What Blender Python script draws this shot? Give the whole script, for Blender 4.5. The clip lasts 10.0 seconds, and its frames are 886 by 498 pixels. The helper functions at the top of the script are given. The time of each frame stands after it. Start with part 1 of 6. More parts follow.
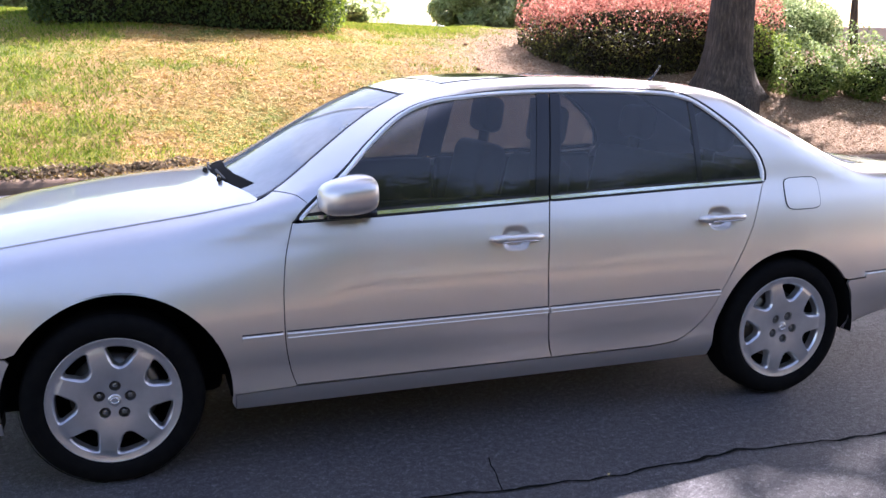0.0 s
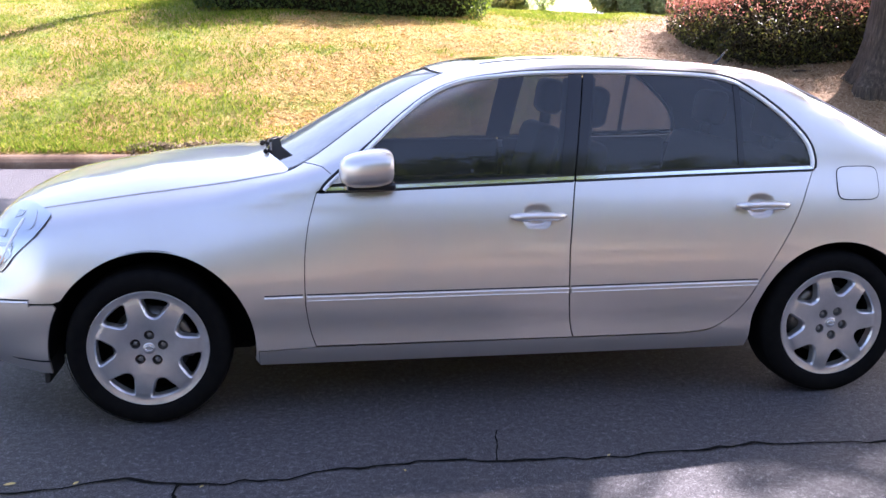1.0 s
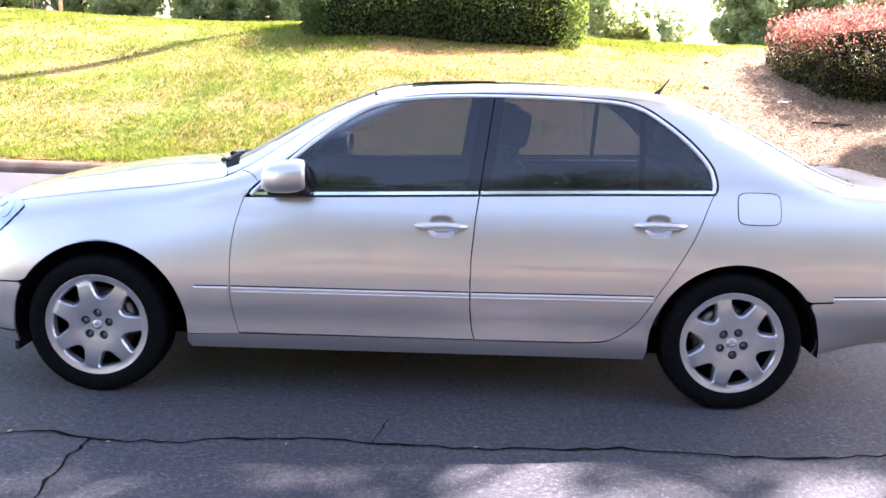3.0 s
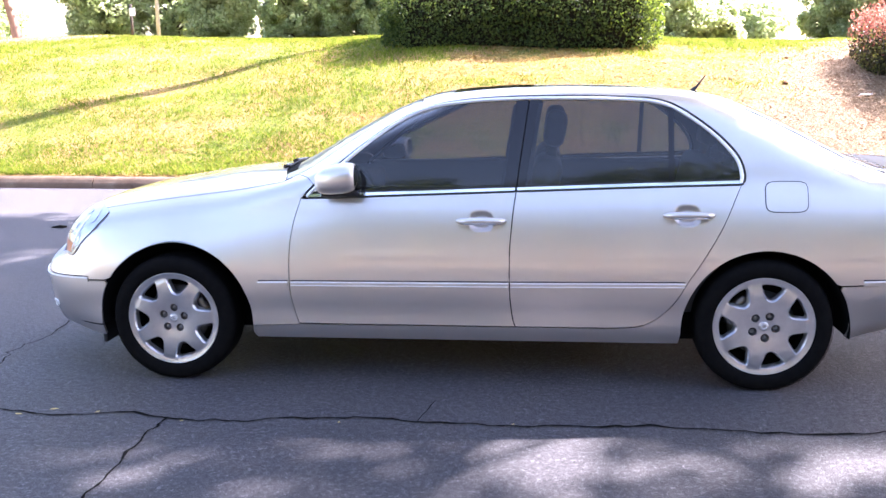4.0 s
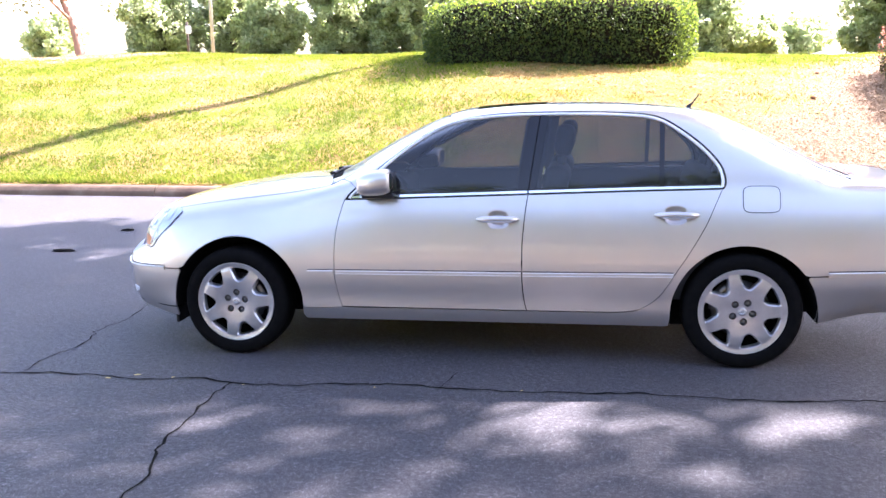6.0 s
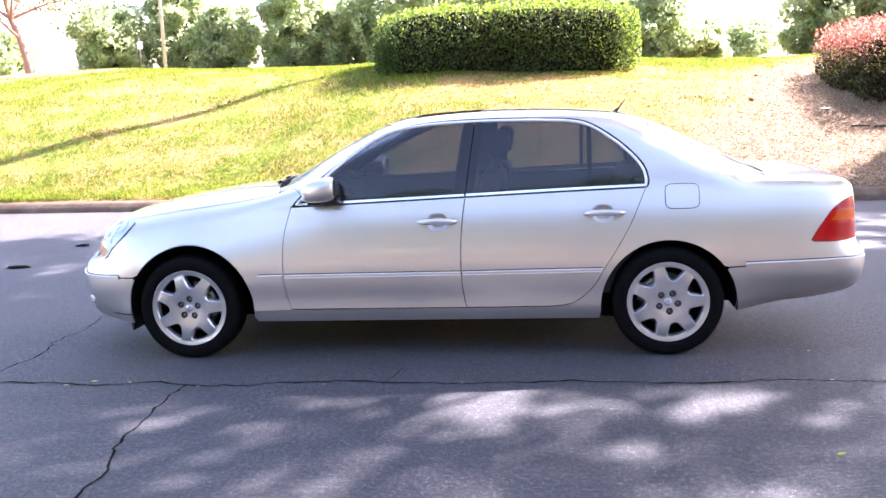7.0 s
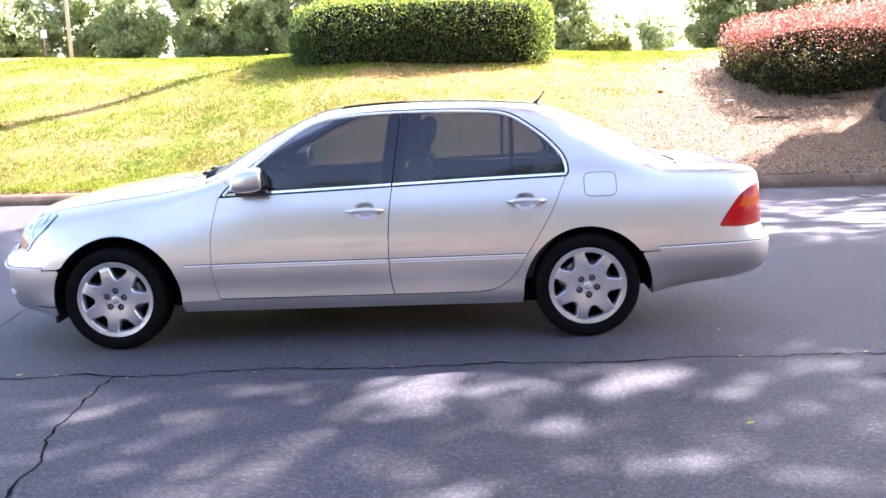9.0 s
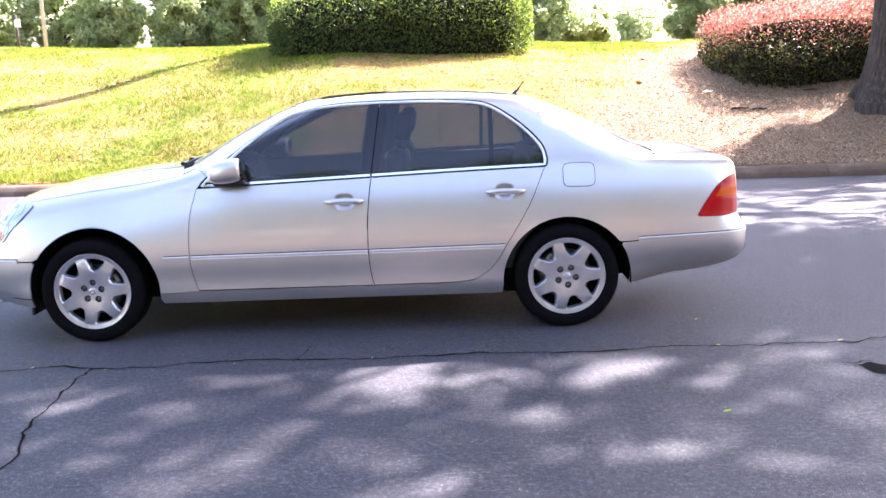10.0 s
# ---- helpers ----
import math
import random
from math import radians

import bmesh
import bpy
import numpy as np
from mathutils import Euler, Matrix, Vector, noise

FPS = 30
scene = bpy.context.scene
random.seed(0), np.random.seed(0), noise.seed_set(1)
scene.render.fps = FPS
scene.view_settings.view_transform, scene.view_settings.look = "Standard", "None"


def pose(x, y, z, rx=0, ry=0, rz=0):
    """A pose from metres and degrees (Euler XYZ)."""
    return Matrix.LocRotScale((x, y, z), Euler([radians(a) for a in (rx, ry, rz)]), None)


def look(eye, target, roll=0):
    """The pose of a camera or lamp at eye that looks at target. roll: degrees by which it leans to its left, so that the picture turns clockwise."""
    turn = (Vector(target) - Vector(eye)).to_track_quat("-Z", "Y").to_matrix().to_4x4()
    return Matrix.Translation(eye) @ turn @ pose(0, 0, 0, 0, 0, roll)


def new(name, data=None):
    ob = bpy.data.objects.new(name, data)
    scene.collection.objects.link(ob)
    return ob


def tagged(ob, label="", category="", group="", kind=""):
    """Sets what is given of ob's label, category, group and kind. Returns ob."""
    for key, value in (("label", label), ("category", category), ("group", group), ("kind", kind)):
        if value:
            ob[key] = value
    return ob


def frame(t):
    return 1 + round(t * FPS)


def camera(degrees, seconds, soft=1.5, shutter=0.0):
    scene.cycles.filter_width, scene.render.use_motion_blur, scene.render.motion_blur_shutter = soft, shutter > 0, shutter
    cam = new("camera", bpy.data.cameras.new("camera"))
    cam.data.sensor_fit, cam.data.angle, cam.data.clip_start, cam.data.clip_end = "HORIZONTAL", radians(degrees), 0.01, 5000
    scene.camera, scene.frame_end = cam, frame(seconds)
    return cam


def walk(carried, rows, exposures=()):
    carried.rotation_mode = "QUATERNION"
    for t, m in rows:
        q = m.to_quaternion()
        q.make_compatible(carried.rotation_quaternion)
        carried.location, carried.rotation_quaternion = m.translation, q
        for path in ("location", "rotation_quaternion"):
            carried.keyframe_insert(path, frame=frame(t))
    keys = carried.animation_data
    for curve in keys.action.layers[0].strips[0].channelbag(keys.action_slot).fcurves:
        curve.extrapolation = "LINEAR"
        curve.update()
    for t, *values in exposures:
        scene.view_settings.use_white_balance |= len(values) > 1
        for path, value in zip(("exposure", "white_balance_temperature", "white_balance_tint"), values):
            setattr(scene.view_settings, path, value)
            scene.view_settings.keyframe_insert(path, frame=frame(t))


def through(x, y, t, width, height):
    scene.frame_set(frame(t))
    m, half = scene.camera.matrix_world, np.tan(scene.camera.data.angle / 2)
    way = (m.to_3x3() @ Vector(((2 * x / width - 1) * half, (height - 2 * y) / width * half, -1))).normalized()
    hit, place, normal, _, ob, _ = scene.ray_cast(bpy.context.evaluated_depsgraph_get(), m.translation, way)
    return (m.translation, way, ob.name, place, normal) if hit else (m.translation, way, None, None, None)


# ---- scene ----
cam = camera(51.2, 10.0)
PATH = [
    (0, (-1.352, -4.282, 1.571), (-0.724, -2.429, 1.154), 0.1),
    (0.5, (-1.086, -4.464, 1.569), (-0.655, -2.555, 1.159), 0.8),
    (1, (-0.801, -4.532, 1.539), (-0.524, -2.601, 1.097), 0.4),
    (1.5, (-0.542, -4.636, 1.558), (-0.3, -2.699, 1.121), 0.9),
    (2, (-0.29, -4.846, 1.559), (-0.174, -2.891, 1.157), 1.3),
    (2.5, (-0.062, -4.919, 1.537), (-0.072, -2.954, 1.164), 0.9),
    (2.7, (0.028, -4.937, 1.544), (0.031, -2.973, 1.166), 1.6),
    (3.8, (0.425, -5.212, 1.541), (0.237, -3.263, 1.132), -0.5),
    (4, (0.433, -5.287, 1.538), (0.21, -3.336, 1.164), -0.9),
    (4.5, (0.44, -5.502, 1.546), (0.24, -3.538, 1.224), -1.2),
    (5, (0.522, -5.698, 1.557), (0.375, -3.729, 1.243), -0.6),
    (5.5, (0.605, -5.867, 1.562), (0.321, -3.919, 1.206), -0.7),
    (5.7, (0.615, -5.935, 1.569), (0.281, -3.995, 1.218), -0.8),
    (7, (0.806, -6.296, 1.573), (0.567, -4.337, 1.245), -2.3),
    (7.5, (0.756, -6.419, 1.577), (0.481, -4.469, 1.227), -2.3),
    (8, (0.743, -6.453, 1.574), (0.459, -4.504, 1.23), -2.3),
    (8.5, (0.748, -6.44, 1.575), (0.547, -4.478, 1.244), -2.6),
    (9, (0.748, -6.439, 1.575), (0.69, -4.471, 1.223), -2.1),
    (9.5, (0.747, -6.441, 1.574), (0.74, -4.474, 1.211), -2.2),
    (10, (0.747, -6.443, 1.574), (0.733, -4.478, 1.201), -2.0),
]
EXPOSURES = [(0, 2.10, 6150, 29), (1, 2.37, 6200, 30), (2.5, 2.75, 6200, 30), (4, 2.87, 6200, 30), (10, 2.90, 6200, 30)]
walk(cam, [(t, look(eye, target, roll)) for t, eye, target, roll in PATH], EXPOSURES)

# world, sun, exposure
SUN_DIR = Vector((0.594, 0.447, 0.669)).normalized()
world = bpy.data.worlds.new("sky")
world.use_nodes = True
scene.world = world
wn = world.node_tree.nodes
sky = wn.new("ShaderNodeTexSky")
sky.sky_type = "NISHITA"
sky.sun_disc = False
sky.sun_elevation = math.asin(SUN_DIR.z)
sky.sun_rotation = math.atan2(SUN_DIR.x, SUN_DIR.y)
sky.air_density = 1.3
sky.dust_density = 2.4
sky.ozone_density = 1.2
wn["Background"].inputs["Strength"].default_value = 0.10
world.node_tree.links.new(sky.outputs[0], wn["Background"].inputs["Color"])
sun = new("sun", bpy.data.lights.new("sun", "SUN"))
sun.data.energy = 5.0
sun.data.angle = radians(0.55)
sun.data.color = (1.0, 0.96, 0.90)
sun.matrix_world = look(SUN_DIR * 60, (0, 0, 0))


# materials
def mat(name, color=(0.5, 0.5, 0.5), rough=0.5, metal=0.0, coat=0.0, spec=0.5, ior=1.45):
    m = bpy.data.materials.new(name)
    m.use_nodes = True
    b = m.node_tree.nodes["Principled BSDF"]
    b.inputs["Base Color"].default_value = (*color, 1)
    b.inputs["Roughness"].default_value = rough
    b.inputs["Metallic"].default_value = metal
    b.inputs["Coat Weight"].default_value = coat
    b.inputs["Coat Roughness"].default_value = 0.03
    b.inputs["Specular IOR Level"].default_value = spec
    b.inputs["IOR"].default_value = ior
    return m


def bsdf(m):
    return m.node_tree.nodes["Principled BSDF"]


def add(m, kind, **inputs):
    n = m.node_tree.nodes.new(kind)
    for k, v in inputs.items():
        n.inputs[k.replace("_", " ")].default_value = v
    return n


def link(m, a, b):
    m.node_tree.links.new(a, b)


def coords(m, scale=(1, 1, 1)):
    """Object coordinates, scaled."""
    c = m.node_tree.nodes.new("ShaderNodeTexCoord")
    p = m.node_tree.nodes.new("ShaderNodeMapping")
    p.inputs["Scale"].default_value = scale
    link(m, c.outputs["Object"], p.inputs["Vector"])
    return p.outputs[0]


def noise_tex(m, vec, scale, detail=6.0, rough=0.6):
    n = add(m, "ShaderNodeTexNoise", Scale=scale, Detail=detail, Roughness=rough)
    link(m, vec, n.inputs["Vector"])
    return n.outputs["Fac"]


def ramp(m, fac, stops):
    r = m.node_tree.nodes.new("ShaderNodeValToRGB")
    e = r.color_ramp.elements
    e[0].position, e[0].color = stops[0][0], (*stops[0][1], 1)
    e[1].position, e[1].color = stops[-1][0], (*stops[-1][1], 1)
    for p, c in stops[1:-1]:
        k = e.new(p)
        k.color = (*c, 1)
    link(m, fac, r.inputs[0])
    return r.outputs[0]


def mix(m, fac, a, b, how="MIX"):
    n = m.node_tree.nodes.new("ShaderNodeMix")
    n.data_type, n.blend_type = "RGBA", how
    for sock, v in ((n.inputs[0], fac), (n.inputs[6], a), (n.inputs[7], b)):
        if isinstance(v, (int, float)):
            sock.default_value = v
        elif isinstance(v, tuple):
            sock.default_value = (*v, 1)
        else:
            link(m, v, sock)
    return n.outputs[2]


def bump(m, height, strength, dist):
    n = add(m, "ShaderNodeBump", Strength=strength, Distance=dist)
    link(m, height, n.inputs["Height"])
    return n.outputs[0]


def paint_mat():
    m = mat("silver_paint", (0.525, 0.50, 0.475), 0.4, 0.93, coat=1.0)
    v = coords(m)
    flake = noise_tex(m, v, 900, 2, 0.7)
    dust = noise_tex(m, v, 3.0, 5, 0.6)
    c = ramp(m, flake, [(0.3, (0.658, 0.615, 0.58)), (0.7, (0.752, 0.705, 0.664))])
    link(m, mix(m, ramp(m, dust, [(0.45, (0, 0, 0)), (0.8, (0.25, 0.25, 0.25))]), c, (0.55, 0.52, 0.48)), bsdf(m).inputs["Base Color"])
    link(m, ramp(m, dust, [(0.35, (0.36, 0.36, 0.36)), (0.75, (0.42, 0.42, 0.42))]), bsdf(m).inputs["Roughness"])
    return m


def glass_mat(name, tint, gloss=0.0, film=0.0, sheen=0.0, ior=1.52):
    """A thin pane: what is behind it, tinted, under a mirror sheen."""
    m = bpy.data.materials.new(name)
    m.use_nodes = True
    nt = m.node_tree
    nt.nodes.remove(nt.nodes["Principled BSDF"])
    t = add(m, "ShaderNodeBsdfTransparent", Color=(*tint, 1))
    g = add(m, "ShaderNodeBsdfGlossy", Color=(1, 1, 1, 1), Roughness=0.015 + gloss)
    f = add(m, "ShaderNodeFresnel", IOR=ior)
    s = nt.nodes.new("ShaderNodeMixShader")
    if sheen:
        s.inputs[0].default_value = sheen
    else:
        link(m, f.outputs[0], s.inputs[0])
    link(m, t.outputs[0], s.inputs[1])
    link(m, g.outputs[0], s.inputs[2])
    out = s.outputs[0]
    if film:
        # a thin pale film: dust, plus the sky glare put on both screens
        d = add(m, "ShaderNodeBsdfDiffuse", Color=(0.75, 0.75, 0.74, 1))
        k = nt.nodes.new("ShaderNodeMixShader")
        link(m, ramp(m, noise_tex(m, coords(m), 2.5, 5, 0.6), [(0.3, (film * 0.7,) * 3), (0.7, (film * 1.3,) * 3)]), k.inputs[0])
        link(m, out, k.inputs[1])
        link(m, d.outputs[0], k.inputs[2])
        out = k.outputs[0]
    link(m, out, nt.nodes["Material Output"].inputs["Surface"])
    return m


def leaf_mat(name, stops, through=0.45, rough=0.45, spec=0.3):
    """Leaves, blades and straw: each one its own tone, light shines through."""
    m = mat(name, stops[0][1], rough, spec=spec)
    g = m.node_tree.nodes.new("ShaderNodeNewGeometry")
    c = ramp(m, g.outputs["Random Per Island"], stops)
    big = noise_tex(m, coords(m), 1.3, 3, 0.5)
    c = mix(m, 1.0, c, ramp(m, big, [(0.3, (0.8, 0.8, 0.8)), (0.7, (1.12, 1.12, 1.12))]), "MULTIPLY")
    link(m, c, bsdf(m).inputs["Base Color"])
    tr = m.node_tree.nodes.new("ShaderNodeBsdfTranslucent")
    link(m, c, tr.inputs["Color"])
    s = m.node_tree.nodes.new("ShaderNodeMixShader")
    s.inputs[0].default_value = through
    link(m, bsdf(m).outputs[0], s.inputs[1])
    link(m, tr.outputs[0], s.inputs[2])
    link(m, s.outputs[0], m.node_tree.nodes["Material Output"].inputs["Surface"])
    return m


def asphalt_mat():
    m = mat("asphalt", (0.05, 0.05, 0.05), 0.64, spec=0.7)
    v = coords(m)
    stone = noise_tex(m, v, 170, 4, 0.8)
    mid = noise_tex(m, v, 26, 5, 0.7)
    big = noise_tex(m, v, 0.7, 6, 0.6)
    chips = noise_tex(m, v, 48, 2, 0.5)
    c = ramp(m, stone, [(0.40, (0.0157, 0.0149, 0.0180)), (0.52, (0.0535, 0.0512, 0.0600)), (0.63, (0.191, 0.186, 0.204))])
    c = mix(m, 1.0, c, ramp(m, big, [(0.3, (0.82, 0.82, 0.84)), (0.7, (1.15, 1.14, 1.12))]), "MULTIPLY")
    c = mix(m, 1.0, c, ramp(m, mid, [(0.40, (0.76, 0.76, 0.76)), (0.60, (1.22, 1.22, 1.22))]), "MULTIPLY")
    c = mix(m, 1.0, c, ramp(m, chips, [(0.34, (0.6, 0.6, 0.6)), (0.5, (1, 1, 1)), (0.58, (1.12, 1.12, 1.12)), (0.66, (1.9, 1.88, 1.84))]), "MULTIPLY")
    link(m, c, bsdf(m).inputs["Base Color"])
    link(m, bump(m, stone, 1.0, 0.010), bsdf(m).inputs["Normal"])
    return m


def concrete_mat():
    m = mat("kerb_concrete", (0.3, 0.27, 0.23), 0.85)
    v = coords(m)
    a, b = noise_tex(m, v, 60, 4, 0.7), noise_tex(m, v, 1.6, 6, 0.65)
    c = ramp(m, b, [(0.3, (0.105, 0.060, 0.039)), (0.55, (0.19, 0.124, 0.082)), (0.75, (0.30, 0.225, 0.16))])
    c = mix(m, 1.0, c, ramp(m, a, [(0.3, (0.8, 0.8, 0.8)), (0.7, (1.1, 1.1, 1.1))]), "MULTIPLY")
    link(m, c, bsdf(m).inputs["Base Color"])
    link(m, bump(m, a, 0.4, 0.004), bsdf(m).inputs["Normal"])
    return m


def soil_mat():
    """The ground of the bank: thin turf and clay to one side, straw mulch to the other."""
    m = mat("bank_soil", (0.2, 0.14, 0.08), 0.95)
    v = coords(m)
    a, b = noise_tex(m, v, 45, 5, 0.75), noise_tex(m, v, 0.9, 6, 0.65)
    turf = ramp(m, a, [(0.3, (0.10, 0.13, 0.022)), (0.5, (0.19, 0.215, 0.035)), (0.72, (0.28, 0.26, 0.06))])
    clay = ramp(m, a, [(0.3, (0.24, 0.135, 0.050)), (0.6, (0.45, 0.29, 0.11)), (0.8, (0.60, 0.43, 0.20))])
    c = mix(m, ramp(m, b, [(0.42, (0, 0, 0)), (0.55, (1, 1, 1))]), turf, clay)
    straw = ramp(m, a, [(0.3, (0.17, 0.10, 0.05)), (0.55, (0.33, 0.225, 0.135)), (0.75, (0.48, 0.36, 0.235))])
    sep = m.node_tree.nodes.new("ShaderNodeSeparateXYZ")
    link(m, v, sep.inputs[0])
    edge = m.node_tree.nodes.new("ShaderNodeMath")
    edge.operation = "MULTIPLY_ADD"
    link(m, b, edge.inputs[0])
    edge.inputs[1].default_value = 3.0
    slant = m.node_tree.nodes.new("ShaderNodeMath")
    slant.operation = "MULTIPLY_ADD"
    link(m, sep.outputs["Y"], slant.inputs[0])
    slant.inputs[1].default_value = -0.47
    link(m, sep.outputs["X"], slant.inputs[2])
    link(m, slant.outputs[0], edge.inputs[2])
    fac = m.node_tree.nodes.new("ShaderNodeMapRange")
    fac.inputs["From Min"].default_value = -1.0
    fac.inputs["From Max"].default_value = 1.3
    link(m, edge.outputs[0], fac.inputs["Value"])
    link(m, mix(m, fac.outputs[0], c, straw), bsdf(m).inputs["Base Color"])
    link(m, bump(m, a, 0.9, 0.03), bsdf(m).inputs["Normal"])
    return m


def bark_mat():
    m = mat("bark", (0.12, 0.09, 0.07), 0.9)
    v = coords(m, (1, 1, 0.18))
    a, b = noise_tex(m, v, 26, 6, 0.7), noise_tex(m, coords(m), 3, 4, 0.6)
    c = ramp(m, a, [(0.32, (0.028, 0.021, 0.016)), (0.55, (0.080, 0.062, 0.047)), (0.75, (0.19, 0.155, 0.12))])
    c = mix(m, 1.0, c, ramp(m, b, [(0.3, (0.75, 0.75, 0.75)), (0.7, (1.2, 1.2, 1.2))]), "MULTIPLY")
    link(m, c, bsdf(m).inputs["Base Color"])
    link(m, bump(m, a, 1.0, 0.03), bsdf(m).inputs["Normal"])
    return m


def alloy_mat():
    m = mat("wheel_alloy", (0.7, 0.7, 0.71), 0.30, 0.85, coat=0.6)
    a = noise_tex(m, coords(m), 14, 4, 0.6)
    link(m, ramp(m, a, [(0.35, (0.54, 0.535, 0.54)), (0.7, (0.63, 0.625, 0.63))]), bsdf(m).inputs["Base Color"])
    return m


def tyre_mat():
    m = mat("tyre_rubber", (0.012, 0.012, 0.012), 0.8, spec=0.06)
    a = noise_tex(m, coords(m), 30, 4, 0.6)
    link(m, ramp(m, a, [(0.3, (0.0035, 0.0035, 0.004)), (0.75, (0.007, 0.0068, 0.0066))]), bsdf(m).inputs["Base Color"])
    return m


PAINT = paint_mat()
CHROME = mat("chrome", (0.85, 0.86, 0.88), 0.1, 1.0)
BLACK = mat("black_gloss_trim", (0.016, 0.016, 0.018), 0.06)
RUBBER = mat("black_rubber_seal", (0.014, 0.014, 0.015), 0.6)
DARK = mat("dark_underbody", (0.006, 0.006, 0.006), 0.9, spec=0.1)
SEAT = mat("dark_grey_leather", (0.035, 0.035, 0.04), 0.5)
TRIM_IN = mat("interior_trim", (0.05, 0.05, 0.055), 0.6)
TINT = glass_mat("tinted_side_glass", (0.26, 0.28, 0.31), film=0.018)
# strong films and the high IOR stand in for sky glare and sun glint
SCREEN = glass_mat("windscreen_glass", (0.60, 0.66, 0.66), film=0.28, ior=2.8)
REAR_GLASS = glass_mat("glint_whitened_rear_glass", (0.35, 0.37, 0.39), film=0.42)
LENS = glass_mat("clear_lamp_lens", (0.97, 0.98, 0.98), sheen=0.07)
RED = mat("red_lamp_lens", (0.50, 0.008, 0.010), 0.15, spec=0.3, coat=0.15)
RED_DEEP = mat("deep_red_lamp_lens", (0.45, 0.006, 0.008), 0.2, spec=0.2)
AMBER = mat("amber_lamp_lens", (0.62, 0.085, 0.002), 0.2, spec=0.15)
PALE_AMBER = mat("pale_amber_lens", (0.74, 0.27, 0.11), 0.3, spec=0.3)
ALLOY = alloy_mat()
TYRE = tyre_mat()
LAMP_IN = mat("bright_lamp_inner", (0.60, 0.62, 0.65), 0.28, 0.85)
STEEL = mat("brake_steel", (0.22, 0.21, 0.2), 0.4, 0.9)
ASPHALT = asphalt_mat()
CRACK = mat("crack_filler", (0.007, 0.0065, 0.006), 1.0, spec=0.1)
CONCRETE = concrete_mat()
SOIL = soil_mat()
BARK = bark_mat()
PALE_BARK = mat("pale_pinkish_bark", (0.30, 0.17, 0.13), 0.85)
GRASS = leaf_mat("grass_blades", [(0.0, (0.092, 0.160, 0.016)), (0.4, (0.175, 0.242, 0.025)), (0.75, (0.252, 0.288, 0.036)), (1.0, (0.34, 0.315, 0.068))], 0.5, 0.7, 0.08)
STRAW = leaf_mat("pine_straw", [(0.0, (0.15, 0.075, 0.035)), (0.35, (0.36, 0.235, 0.145)), (0.8, (0.52, 0.38, 0.25)), (1.0, (0.68, 0.56, 0.41))], 0.15, 0.8, 0.1)
THATCH = leaf_mat("dry_thatch", [(0.0, (0.27, 0.165, 0.050)), (0.4, (0.51, 0.325, 0.092)), (0.75, (0.63, 0.445, 0.148)), (1.0, (0.70, 0.58, 0.28))], 0.25, 0.8, 0.1)
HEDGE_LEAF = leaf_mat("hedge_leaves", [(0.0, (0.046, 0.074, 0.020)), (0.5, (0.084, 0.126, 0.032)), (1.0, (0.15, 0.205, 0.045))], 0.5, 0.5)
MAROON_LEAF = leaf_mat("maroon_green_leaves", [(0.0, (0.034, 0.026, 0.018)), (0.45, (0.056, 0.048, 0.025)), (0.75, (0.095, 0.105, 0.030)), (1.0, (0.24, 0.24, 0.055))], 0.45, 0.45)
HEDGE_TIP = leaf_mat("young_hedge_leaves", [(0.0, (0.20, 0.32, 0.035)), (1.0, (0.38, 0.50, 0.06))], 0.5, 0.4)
RED_LEAF = leaf_mat("red_young_leaves", [(0.0, (0.30, 0.09, 0.065)), (0.6, (0.54, 0.22, 0.165)), (1.0, (0.67, 0.38, 0.28))], 0.5, 0.8, 0.05)
# overly pale leaf colour: the haze over the far trees is put in here
HAZED_LEAF = leaf_mat("haze_paled_tree_leaves", [(0.0, (0.33, 0.40, 0.19)), (0.5, (0.53, 0.61, 0.33)), (1.0, (0.69, 0.75, 0.49))], 0.8, 0.5, 0.12)
YOUNG_LEAF = leaf_mat("olive_young_leaves", [(0.0, (0.10, 0.09, 0.035)), (0.5, (0.22, 0.20, 0.075)), (1.0, (0.40, 0.34, 0.16))], 0.6, 0.5, 0.1)
SHRUB_LEAF = leaf_mat("shrub_leaves", [(0.0, (0.06, 0.10, 0.02)), (0.5, (0.16, 0.23, 0.045)), (1.0, (0.34, 0.40, 0.12))], 0.5, 0.35)
PALE_LEAF = leaf_mat("pale_shrub_leaves", [(0.0, (0.16, 0.23, 0.08)), (0.5, (0.28, 0.36, 0.15)), (1.0, (0.42, 0.50, 0.24))], 0.5, 0.5, 0.15)
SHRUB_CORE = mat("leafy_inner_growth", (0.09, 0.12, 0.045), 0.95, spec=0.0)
CLAY = mat("red_clay", (0.20, 0.105, 0.06), 0.95, spec=0.1)
DEAD_LEAF = leaf_mat("dead_leaves", [(0.0, (0.10, 0.075, 0.05)), (0.5, (0.22, 0.165, 0.105)), (1.0, (0.42, 0.33, 0.21))], 0.2, 0.8, 0.1)
# the shade inside the hedges is put into this near-black colour
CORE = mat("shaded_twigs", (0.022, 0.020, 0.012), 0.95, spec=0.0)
WALL = mat("far_wall_render", (0.42, 0.36, 0.32), 0.9)
POLE = mat("pole_metal", (0.5, 0.49, 0.47), 0.6, 0.3)
ROOF = mat("grey_roof_felt", (0.22, 0.22, 0.23), 0.8)
SHUTTER = mat("lamp_facet_grey", (0.48, 0.50, 0.53), 0.25, 0.4)
# near-white base puts the sky's reflection into the trim's colour
BRIGHT = mat("bright_trim", (0.92, 0.93, 0.94), 0.35, 0.2)
WHITE = mat("white_paint", (0.75, 0.75, 0.73), 0.5)


